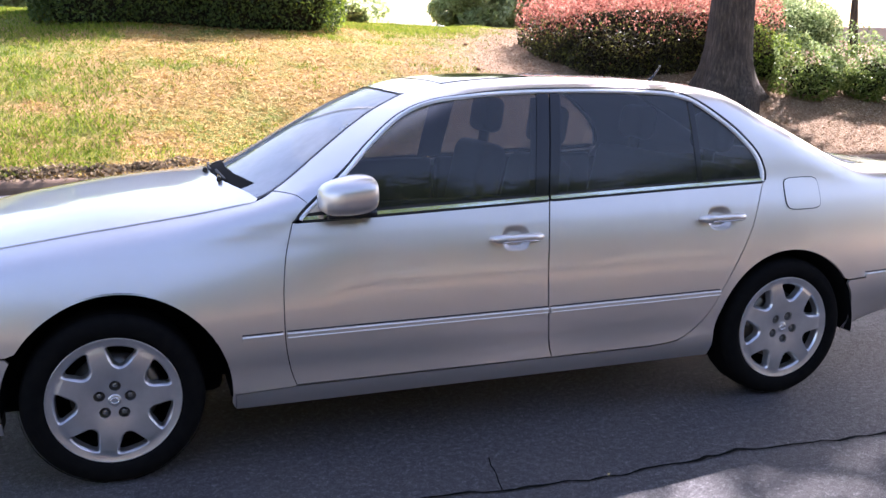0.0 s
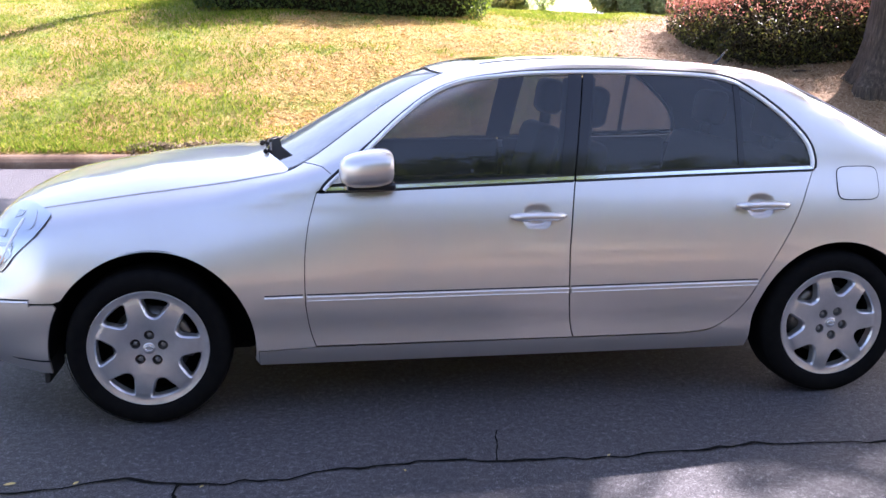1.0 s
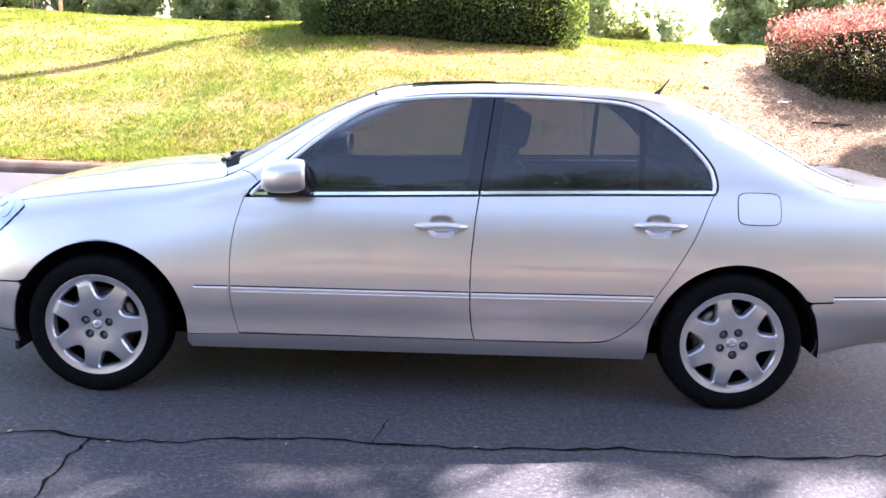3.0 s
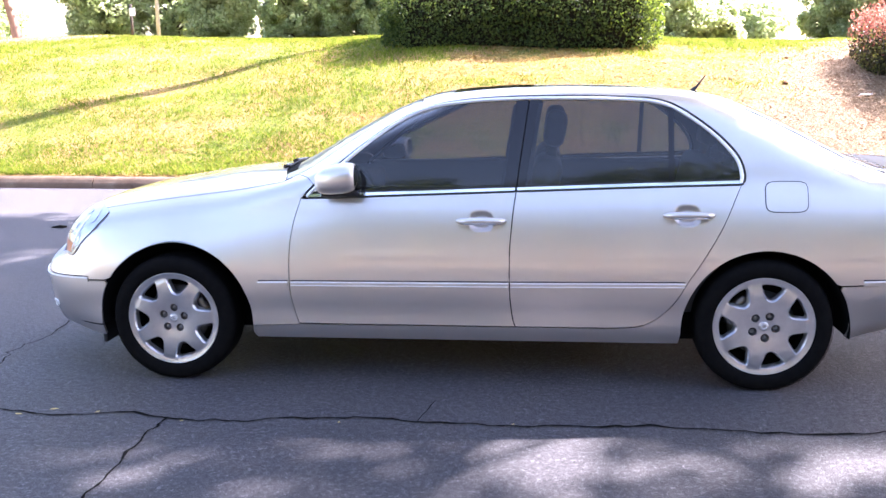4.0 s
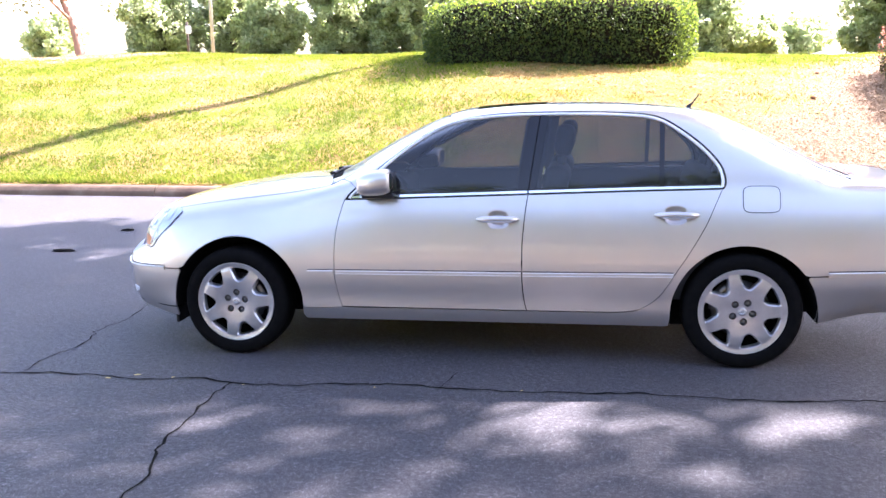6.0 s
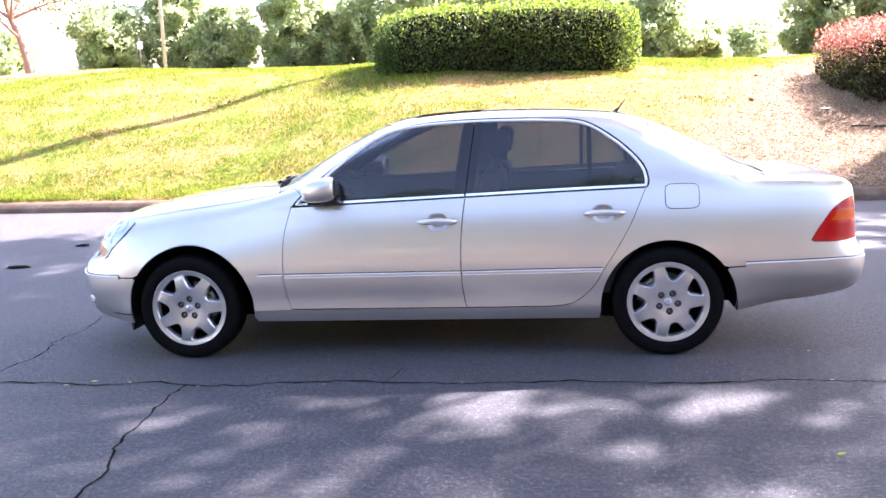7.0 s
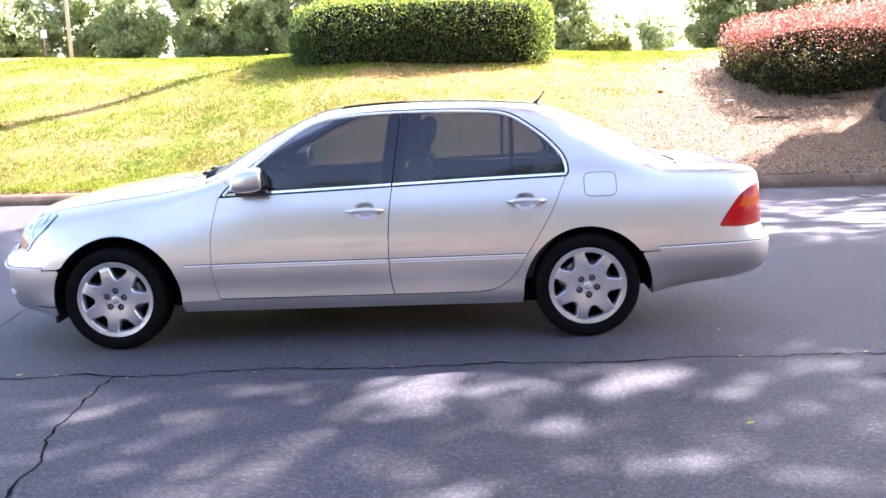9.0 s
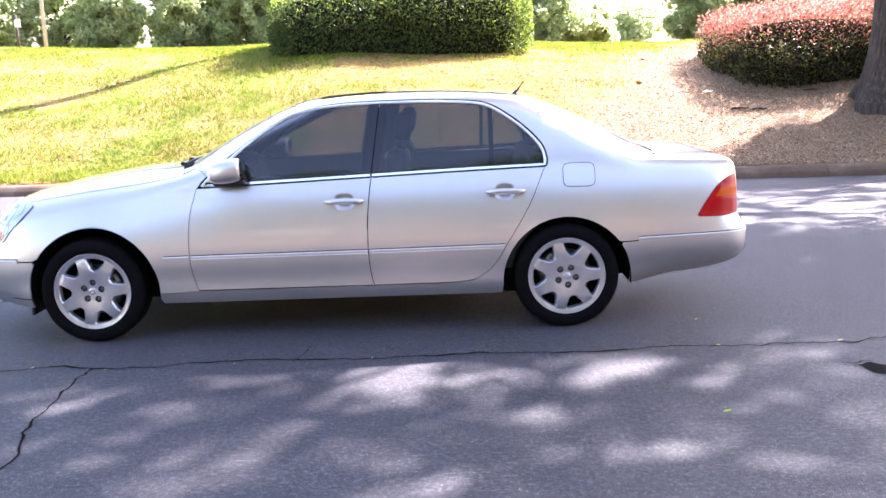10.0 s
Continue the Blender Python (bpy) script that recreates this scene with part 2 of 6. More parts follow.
# building helpers
def part(name, bm, material, parent=None, label=""):
    """Links a bmesh as one mesh object under a thing or a part."""
    me = bpy.data.meshes.new(name)
    bm.to_mesh(me)
    bm.free()
    for m in (material if isinstance(material, (list, tuple)) else [material]):
        me.materials.append(m)
    ob = new(name, me)
    if parent is not None:
        ob.parent = parent
        ob.matrix_parent_inverse = Matrix.Translation(-parent.location)
    if label:
        ob["label"] = label
    return ob


def smooth(bm, on=True):
    for f in bm.faces:
        f.smooth = on
    return bm


def box(bm, x0, x1, y0, y1, z0, z1, bevel=0.0, segs=2):
    r = bmesh.ops.create_cube(bm, size=1)
    vs = r["verts"]
    for v in vs:
        v.co = Vector(((x0 + x1) / 2 + v.co.x * (x1 - x0), (y0 + y1) / 2 + v.co.y * (y1 - y0), (z0 + z1) / 2 + v.co.z * (z1 - z0)))
    if bevel:
        es = list({e for v in vs for e in v.link_edges})
        bmesh.ops.bevel(bm, geom=es, offset=bevel, segments=segs, affect="EDGES", profile=0.5)
    return bm


def tube(bm, pts, radii, sides=10, cap=True):
    """A round tube along pts."""
    rings = []
    pts = [Vector(p) for p in pts]
    for i, p in enumerate(pts):
        d = (pts[min(i + 1, len(pts) - 1)] - pts[max(i - 1, 0)]).normalized()
        a = d.orthogonal().normalized() if i == 0 else (a - d * a.dot(d)).normalized()
        b = d.cross(a)
        rings.append([bm.verts.new(p + (a * math.cos(2 * math.pi * k / sides) + b * math.sin(2 * math.pi * k / sides)) * radii[i]) for k in range(sides)])
    for r0, r1 in zip(rings, rings[1:]):
        for k in range(sides):
            bm.faces.new((r0[k], r0[(k + 1) % sides], r1[(k + 1) % sides], r1[k])).smooth = True
    if cap:
        bm.faces.new(rings[0][::-1])
        bm.faces.new(rings[-1])
    return bm


def lathe(bm, prof, axis_y=True, sides=64, centre=(0, 0, 0), sgn=1):
    """Turns (radius, offset) pairs round the y axis."""
    cx, cy, cz = centre
    rings = []
    for r, o in prof:
        rings.append([bm.verts.new((cx + r * math.cos(2 * math.pi * k / sides), cy + o * sgn, cz + r * math.sin(2 * math.pi * k / sides))) for k in range(sides)])
    for r0, r1 in zip(rings, rings[1:]):
        for k in range(sides):
            q = (r0[k], r0[(k + 1) % sides], r1[(k + 1) % sides], r1[k])
            bm.faces.new(q if sgn > 0 else q[::-1]).smooth = True
    return bm


def mono(xs, ys):
    """A smooth curve through points that does not overshoot."""
    xs, ys = np.array(xs, float), np.array(ys, float)
    h, d = np.diff(xs), np.diff(ys) / np.diff(xs)
    m = np.zeros(len(xs))
    m[0], m[-1] = d[0], d[-1]
    for i in range(1, len(xs) - 1):
        if d[i - 1] * d[i] > 0:
            w1, w2 = 2 * h[i] + h[i - 1], h[i] + 2 * h[i - 1]
            m[i] = (w1 + w2) / (w1 / d[i - 1] + w2 / d[i])

    def f(x):
        x = np.clip(np.asarray(x, float), xs[0], xs[-1])
        i = np.clip(np.searchsorted(xs, x) - 1, 0, len(xs) - 2)
        t = (x - xs[i]) / h[i]
        return ((1 + 2 * t) * (1 - t) ** 2 * ys[i] + t * (1 - t) ** 2 * h[i] * m[i] + t * t * (3 - 2 * t) * ys[i + 1] + t * t * (t - 1) * h[i] * m[i + 1])
    return f


def quad_mesh(name, centres, us, vs, material, kind_fold=0.0):
    """One mesh of many small folded quads: leaf i spans us[i] along and vs[i] across."""
    n = len(centres)
    nrm = np.cross(us, vs)
    nrm /= np.linalg.norm(nrm, axis=1, keepdims=True) + 1e-9
    co = np.empty((n, 4, 3), np.float32)
    co[:, 0] = centres - us
    co[:, 1] = centres + vs + nrm * np.linalg.norm(vs, axis=1, keepdims=True) * kind_fold
    co[:, 2] = centres + us
    co[:, 3] = centres - vs + nrm * np.linalg.norm(vs, axis=1, keepdims=True) * kind_fold
    me = bpy.data.meshes.new(name)
    me.vertices.add(4 * n)
    me.vertices.foreach_set("co", co.ravel())
    me.loops.add(4 * n)
    me.loops.foreach_set("vertex_index", np.arange(4 * n, dtype=np.int32))
    me.polygons.add(n)
    me.polygons.foreach_set("loop_start", np.arange(0, 4 * n, 4, dtype=np.int32))
    me.polygons.foreach_set("loop_total", np.full(n, 4, np.int32))
    me.update()
    me.validate()
    me.materials.append(material)
    return me


def leaves(name, centres, size, material, parent=None, rng=None, flat=0.0, aspect=0.5):
    """Random leaves of about that size at the centres."""
    n = len(centres)
    u = rng.normal(size=(n, 3))
    u[:, 2] *= 1 - flat
    u /= np.linalg.norm(u, axis=1, keepdims=True)
    w = rng.normal(size=(n, 3))
    v = np.cross(u, w)
    v /= np.linalg.norm(v, axis=1, keepdims=True)
    sz = size * rng.uniform(0.6, 1.3, (n, 1))
    ob = new(name, quad_mesh(name, centres, u * sz * 0.5, v * sz * 0.5 * aspect, material, 0.25))
    if parent is not None:
        ob.parent = parent
        ob.matrix_parent_inverse = Matrix.Translation(-parent.location)
    return ob


# ground, road and kerbs
def kerb_y(x):
    return 6.72 - 0.075 * x


BANK = mono([0, 0.7, 1.5, 3, 4.5, 6, 7.5, 10, 14, 18, 24, 40, 90], [0.15, 0.30, 0.56, 1.10, 1.52, 1.83, 2.06, 2.27, 2.42, 2.50, 2.4, 1.6, 0.6])


def ground_z(x, y):
    """Height of the bank behind the far kerb."""
    x, y = np.asarray(x, float), np.asarray(y, float)
    s = y - (6.72 - 0.075 * np.clip(x, -30, 30)) - 0.16
    side = np.clip(1.08 - 0.04 * (x - 1.2), 0.88, 1.18)
    low = 1 + (side - 1) * np.clip((s - 0.1) / 1.0, 0, 1) * np.clip((11 - s) / 6, 0, 1)
    wav = 0.03 * np.sin(x * 0.9 + y * 0.6) * np.clip(s / 2, 0, 1) + 0.02 * np.sin(x * 2.3 - y * 1.7) * np.clip(s / 2, 0, 1)
    rise = 1 + 0.13 * np.clip((-x - 4) / 9, 0, 1) * np.clip((s - 6) / 6, 0, 1)
    dip = rise - 0.3 * np.clip((x - 13.5) / 4, 0, 1) * np.clip((s - 4) / 4, 0, 1)
    dip = dip - 0.09 * np.clip((x - 1.0) / 4, 0, 1) * np.clip((s - 6.5) / 4, 0, 1)
    hollow = 0.24 * np.exp(-((x + 6.2) / 2.0) ** 2 - ((y - 11.4) / 1.6) ** 2)
    return BANK(np.clip(s, 0, 90)) * low * dip + wav - hollow


def grid_mesh(name, xs, ys, zf):
    X, Y = np.meshgrid(xs, ys)
    Z = zf(X, Y)
    nx, ny = len(xs), len(ys)
    me = bpy.data.meshes.new(name)
    idx = np.arange(nx * ny).reshape(ny, nx)
    f = np.stack([idx[:-1, :-1], idx[:-1, 1:], idx[1:, 1:], idx[1:, :-1]], -1).reshape(-1, 4)
    me.from_pydata(np.stack([X, Y, Z], -1).reshape(-1, 3).tolist(), [], f.tolist())
    for p in me.polygons:
        p.use_smooth = True
    return me


def spread(near0, near1, step, far, n):
    """Even steps within the near stretch, growing ones out to far."""
    mid = np.arange(near0, near1 + 1e-6, step)
    g = np.geomspace(step, far, n)
    return np.concatenate([near0 - g[::-1], mid, near1 + g])


def base_z(x, y):
    """One sheet: a trough under the road, the bank beyond it, a verge behind."""
    kerb = 6.72 - 0.075 * np.clip(x, -30, 30)
    far_side = ground_z(x, y)
    near_side = 0.14 + 0.10 * np.clip(-12.9 - y, 0, 18)
    z = np.where(y > kerb + 0.13, far_side, np.where(y < -12.6, near_side, -0.12))
    return z


gxs = spread(-24, 24, 0.4, 1500, 22)
gys = np.unique(np.concatenate([spread(5.4, 26, 0.2, 1500, 24), np.arange(-40, 5.4, 0.6)]))
ground = new("ground", grid_mesh("ground", gxs, gys, base_z))
ground.data.materials.append(SOIL)
tagged(ground, "grassy clay bank rising behind the road, straw-mulched at one end", "ground", kind="structure")

bm = bmesh.new()
xs = np.linspace(-120, 120, 121)
low = [bm.verts.new((x, -12.6, 0)) for x in xs]
high = [bm.verts.new((x, float(kerb_y(np.clip(x, -30, 30))) + 0.02, 0)) for x in xs]
mids = [[bm.verts.new((x, -12.6 + (kerb_y(np.clip(x, -30, 30)) + 12.62) * k / 12, 0)) for x in xs] for k in range(1, 12)]
rows = [low, *mids, high]
for a, b in zip(rows, rows[1:]):
    for i in range(len(xs) - 1):
        bm.faces.new((a[i], a[i + 1], b[i + 1], b[i]))
road = part("road", bm, ASPHALT)
tagged(road, "worn grey asphalt road with cracks and dappled shade", "road", kind="structure")


def crack(name, pts, width, seed, step=0.018):
    """A ragged dark crack along pts, a hair above the asphalt."""
    rng = np.random.default_rng(seed)
    pts = np.array(pts, float)
    d = np.concatenate([[0], np.cumsum(np.linalg.norm(np.diff(pts, axis=0), axis=1))])
    t = np.arange(0, d[-1], step)
    n = len(t)
    knots = np.arange(0, d[-1] + 0.2, 0.055)
    jag = np.interp(t, knots + rng.uniform(-0.02, 0.02, len(knots)), rng.normal(0, 0.011, len(knots)))
    knots = np.arange(0, d[-1] + 1.0, 0.3)
    slow = np.interp(t, knots, rng.normal(0, 0.02, len(knots)))
    x, y = np.interp(t, d, pts[:, 0]), np.interp(t, d, pts[:, 1])
    dx, dy = np.gradient(x), np.gradient(y)
    l = np.hypot(dx, dy)
    nx, ny = -dy / l, dx / l
    off = slow + jag
    w = width * np.clip(0.55 + 0.45 * np.abs(np.convolve(rng.normal(size=n + 8), np.ones(9) / 3, "valid")[:n]), 0.25, 1.5)
    bm = bmesh.new()
    L = [bm.verts.new((x[i] + nx[i] * (off[i] + w[i] / 2), y[i] + ny[i] * (off[i] + w[i] / 2), 0.004)) for i in range(n)]
    R = [bm.verts.new((x[i] + nx[i] * (off[i] - w[i] / 2), y[i] + ny[i] * (off[i] - w[i] / 2), 0.004)) for i in range(n)]
    for i in range(n - 1):
        bm.faces.new((L[i], R[i], R[i + 1], L[i + 1]))
    return tagged(part(name, bm, CRACK, road), "dark ragged crack in asphalt")


CRACKS = [
    [(-9, -1.40), (-2.72, -1.38), (-2.0, -1.375), (-1.3, -1.44), (-0.72, -1.40), (-0.09, -1.385), (0.42, -1.385), (1.05, -1.40), (1.7, -1.395), (2.3, -1.38), (3.2, -1.355), (6, -1.3), (12, -1.1)],
    [(-1.3, -1.44), (-1.30, -1.83), (-1.25, -2.28), (-1.2, -2.67), (-1.15, -3.0), (-1.1, -3.5), (-1.2, -5), (-1.1, -9)],
    [(-0.1, -1.39), (-0.1, -1.25), (-0.08, -1.12)],
    [(2.80, -1.75), (2.9, -1.77), (2.98, -1.72)],
    [(3.0, -1.93), (3.12, -1.97), (3.3, -1.95)],
    [(-2.57, -1.38), (-2.55, -1.03), (-2.55, -0.69), (-2.62, -0.23), (-2.6, 0.12), (-2.7, 0.9)],
]
for i, c in enumerate(CRACKS):
    crack("crack", c, (0.0145, 0.0135, 0.007, 0.012, 0.012, 0.009)[i], 11 + i)


def kerb(name, yf, sgn, label):
    """Concrete kerb laid in lengths, each with a rounded nose and open joints."""
    holder = new(name)
    tagged(holder, label, "kerb", kind="structure")
    rng = random.Random(5)
    prof = [(0, -0.1), (0.004, 0.055), (0.014, 0.078), (0.05, 0.118), (0.075, 0.138), (0.10, 0.150), (0.16, 0.156), (0.165, -0.1)]
    x = -30.0
    while x < 30:
        x1 = x + 3.0
        bm = bmesh.new()
        dz, dy = rng.uniform(-0.004, 0.004), rng.uniform(-0.004, 0.004)
        ends = []
        for xx in (x + 0.006, x1 - 0.006):
            ends.append([bm.verts.new((xx, yf(xx) + sgn * (o + dy), z + (dz if z > 0 else 0))) for o, z in prof])
        k = len(prof)
        for j in range(k):
            bm.faces.new((ends[0][j], ends[1][j], ends[1][(j + 1) % k], ends[0][(j + 1) % k]))
        bm.faces.new(ends[0])
        bm.faces.new(ends[1])
        bmesh.ops.recalc_face_normals(bm, faces=bm.faces)
        part("kerbstone", bm, CONCRETE, holder)
        x = x1
    return holder


kerb("kerb_far", lambda x: kerb_y(x), 1, "weathered brown-grey concrete kerb below the grass bank")
kerb("kerb_near", lambda x: -12.6, -1, "weathered concrete kerb along the other side of the road")


# the car's body: sections across the length, from the sill up to the middle line
Z_MID = mono([-2.33, -2.316, -2.293, -2.257, -2.20, -2.135, -2.04, -1.87, -1.7, -1.5, -1.28, -1.12, -1.05, -0.95, -0.743, -0.566, -0.391, -0.25, -0.118, 0.117, 0.30, 0.48, 0.776, 1.0, 1.26, 1.39, 1.55, 1.74, 2.0, 2.10, 2.2, 2.4, 2.50, 2.535, 2.555, 2.572, 2.60, 2.645, 2.68],
             [0.50, 0.55, 0.585, 0.628, 0.703, 0.802, 0.877, 0.921, 0.951, 0.982, 1.006, 1.015, 1.018, 1.06, 1.175, 1.272, 1.355, 1.408, 1.44, 1.459, 1.466, 1.467, 1.461, 1.447, 1.418, 1.382, 1.315, 1.222, 1.085, 1.036, 1.022, 1.012, 1.004, 0.988, 0.92, 0.66, 0.612, 0.595, 0.5])
Z_BELT = mono([-2.33, -2.18, -2.04, -1.8, -1.4, -1.0, -0.78, 0.28, 1.35, 1.8, 2.1, 2.52, 2.60, 2.68], [0.46, 0.64, 0.72, 0.79, 0.85, 0.905, 0.94, 0.97, 1.0, 0.985, 0.965, 0.945, 0.56, 0.46])
Z_LOW = mono([-2.33, -2.275, -2.14, -2.0, -1.85, -1.0, 1.05, 1.84, 2.12, 2.33, 2.5, 2.64, 2.68], [0.40, 0.29, 0.25, 0.235, 0.225, 0.228, 0.228, 0.245, 0.285, 0.308, 0.342, 0.395, 0.45])
WIDTH_Z = mono([0.1, 0.2, 0.245, 0.285, 0.318, 0.36, 0.41, 0.48, 0.55, 0.62, 0.7, 0.8, 0.88, 0.94, 1.0, 1.1], [0.80, 0.853, 0.880, 0.897, 0.9035, 0.9015, 0.907, 0.9165, 0.9155, 0.911, 0.902, 0.885, 0.864, 0.843, 0.818, 0.76])
PLAN = mono([-2.33, -2.30, -2.25, -2.19, -2.13, -2.06, -1.98, -1.85, -1.46, -1.0, 1.46, 1.85, 2.1, 2.3, 2.45, 2.50, 2.55, 2.59, 2.62, 2.65, 2.68], [0.44, 0.565, 0.685, 0.80, 0.872, 0.919, 0.952, 0.983, 1.0, 0.997, 1.0, 0.985, 0.968, 0.95, 0.925, 0.908, 0.873, 0.82, 0.752, 0.655, 0.535])
CAP_P = mono([-2.4, -1.15, -0.95, -0.78, -0.6, -0.3, 0.2, 1.0, 1.25, 1.5, 1.7, 2.0, 2.2, 2.7], [1.7, 1.7, 5.0, 16.0, 26.0, 28.0, 28.0, 27.0, 22.0, 13.0, 7.5, 3.6, 3.0, 3.0])
CAP_Q = mono([-2.4, -1.15, -0.95, -0.6, 0.2, 1.25, 1.7, 2.0, 2.2, 2.7], [3.0, 3.4, 3.4, 3.0, 2.8, 2.8, 3.0, 4.0, 8.0, 9.0])
LEAN = mono([-2.4, -1.1, -0.7, 0.0, 1.3, 1.9, 2.2, 2.7], [0.0, 0.0, 0.34, 0.36, 0.36, 0.3, 0.0, 0.0])
SECTIONS = {}
STEP = 0.005


def raw_section(x):
    """(y, z) of the body's outer line at x before it is evened out along the length."""
    x = min(max(x, -2.33), 2.68)
    zm, zl = float(Z_MID(x)), float(Z_LOW(x))
    zb = min(float(Z_BELT(x)), zm - 0.035)
    zb = max(zb, zl + 0.01)
    z0 = np.linspace(zl, zb, 160)
    # the bumper stands proud of the wing and lamp above it
    ledge = np.clip((z0 - 0.55) / 0.085, 0, 1)
    ledge = ledge * ledge * (3 - 2 * ledge) * 0.105 * min(max((-1.82 - x) / 0.25, 0), 1)
    tail = np.clip((z0 - 0.575) / 0.075, 0, 1) * 0.055 * min(max((x - 2.2) / 0.25, 0), 1)
    taper = PLAN(np.clip(x - ledge + tail, -2.33, 2.68))
    # the front wings round over towards the bonnet
    y0 = (WIDTH_Z(z0) - 0.055 * min(max((-0.55 - x) / 0.75, 0), 1) * np.clip((z0 - 0.6) / 0.25, 0, 1) ** 1.5) * taper
    y0 = y0 - 0.10 * min(max((x - 1.75) / 0.4, 0), 1) * np.clip((0.49 - z0) / 0.2, 0, 1) ** 1.5 - 0.08 * min(max((-1.87 - x) / 0.2, 0), 1) * np.clip((0.42 - z0) / 0.17, 0, 1) ** 1.5
    crease = float(np.interp(x, [1.85, 2.2, 2.6], [0.30, 0.345, 0.415]))
    y0 = y0 - 0.05 * min(max((x - 1.8) / 0.15, 0), 1) * np.clip((crease - z0) / 0.04, 0, 1)
    wb = y0[-1]
    p, q, lean = float(CAP_P(x)), float(CAP_Q(x)), float(LEAN(x))
    f = np.linspace(0, 1, 300)
    u = np.unique(np.concatenate([np.linspace(0, 1, 300), (1 - f ** q) ** (1 / p)]))
    f = (1 - u ** p) ** (1 / q)
    y1 = wb * f
    sweep = 0.22 * (y1 / 0.8) ** 2 * np.clip((0.35 - x) / 0.5, 0, 1) * np.clip((x + 1.25) / 0.25, 0, 1)
    sweep2 = 0.16 * (y1 / 0.8) ** 2 * np.clip((x - 1.0) / 0.4, 0, 1) * np.clip((2.2 - x) / 0.3, 0, 1)
    zc = np.maximum(Z_MID(x - sweep + sweep2), zb + 0.02)
    z1 = zb + (zc - zb) * u
    y1 = (wb - lean * (0.72 * (z1 - zb) + 0.65 * (z1 - zb) ** 2)) * f
    # the same number of points at every x, evenly along each half
    a = np.concatenate([[0], np.cumsum(np.hypot(np.diff(y1), np.diff(z1)))])
    e = np.linspace(0, a[-1], 400)
    return np.concatenate([y0, np.interp(e, a, y1)[1:]]), np.concatenate([z0, np.interp(e, a, z1)[1:]])


def section(x):
    """(arc, y, z) of the body's outer line at x, y positive outward."""
    key = round(x, 3)
    if key in SECTIONS:
        return SECTIONS[key]
    y, z = raw_section(key)
    # the wing flows into the pillar: even out the change of shape there
    soft = min(max((key + 1.42) / 0.2, 0), 1) * min(max((-0.62 - key) / 0.2, 0), 1)
    if soft > 0:
        y, z = y * 0.2, z * 0.2
        for k, w in ((1, 0.18), (2, 0.13), (3, 0.09)):
            for sg in (-1, 1):
                ya, za = raw_section(key + sg * k * 0.045 * soft)
                y, z = y + ya * w, z + za * w
    a = np.concatenate([[0], np.cumsum(np.hypot(np.diff(y), np.diff(z)))])
    s = np.linspace(0, a[-1], max(int(a[-1] / STEP), 12))
    y, z = np.interp(s, a, y), np.interp(s, a, z)
    w = 11
    if len(s) > 3 * w:
        pad = w // 2
        ye = np.concatenate([2 * y[0] - y[pad:0:-1], y, -y[-2:-2 - pad:-1]])
        ze = np.concatenate([2 * z[0] - z[pad:0:-1], z, z[-2:-2 - pad:-1]])
        k = np.hanning(w + 2)[1:-1]
        k /= k.sum()
        y, z = np.convolve(ye, k, "valid"), np.convolve(ze, k, "valid")
    y[-1] = 0
    a = np.concatenate([[0], np.cumsum(np.hypot(np.diff(y), np.diff(z)))])
    SECTIONS[key] = (a, y, z)
    return SECTIONS[key]


def arc_at_z(x, z):
    a, y, zz = section(x)
    zz = np.maximum.accumulate(zz)
    return float(np.interp(z, zz, a))


def arc_at_y(x, y):
    a, yy, zz = section(x)
    i = int(np.argmax(yy))
    return float(np.interp(-y, -yy[i:], a[i:]))


def arc_end(x):
    return float(section(x)[0][-1])


def on_body(x, s, inset=0.0):
    """The point at arc s on the near side's surface, moved inward."""
    a, y, z = section(x)
    p = Vector((x, -float(np.interp(s, a, y)), float(np.interp(s, a, z))))
    if inset:
        p += inward(x, s) * inset
    return p


def inward(x, s):
    d = 0.012
    a, b = on_body(x - d, s), on_body(x + d, s)
    e = min(s + d, arc_end(x))
    c0, c1 = on_body(x, max(s - d, 0)), on_body(x, e)
    n = (b - a).cross(c1 - c0)
    if n.length < 1e-9:
        return Vector((0, 1, 0))
    n.normalize()
    return n if n.y > 0 or n.z < -0.5 else -n


def curve(pts, n=10):
    """A smooth open line through pts."""
    pts = [Vector(p) for p in pts]
    out = []
    for i in range(len(pts) - 1):
        p0, p1, p2, p3 = pts[max(i - 1, 0)], pts[i], pts[i + 1], pts[min(i + 2, len(pts) - 1)]
        for k in range(n):
            t = k / n
            out.append(0.5 * ((2 * p1) + (p2 - p0) * t + (2 * p0 - 5 * p1 + 4 * p2 - p3) * t * t + (3 * p1 - p0 - 3 * p2 + p3) * t ** 3))
    out.append(pts[-1])
    return [(p.x, p.y) for p in out]


def dense(poly, step=0.025):
    out = []
    for (x0, z0), (x1, z1) in zip(poly, poly[1:] + poly[:1]):
        n = max(1, int(math.hypot(x1 - x0, z1 - z0) / step))
        out += [(x0 + (x1 - x0) * k / n, z0 + (z1 - z0) * k / n) for k in range(n)]
    return out


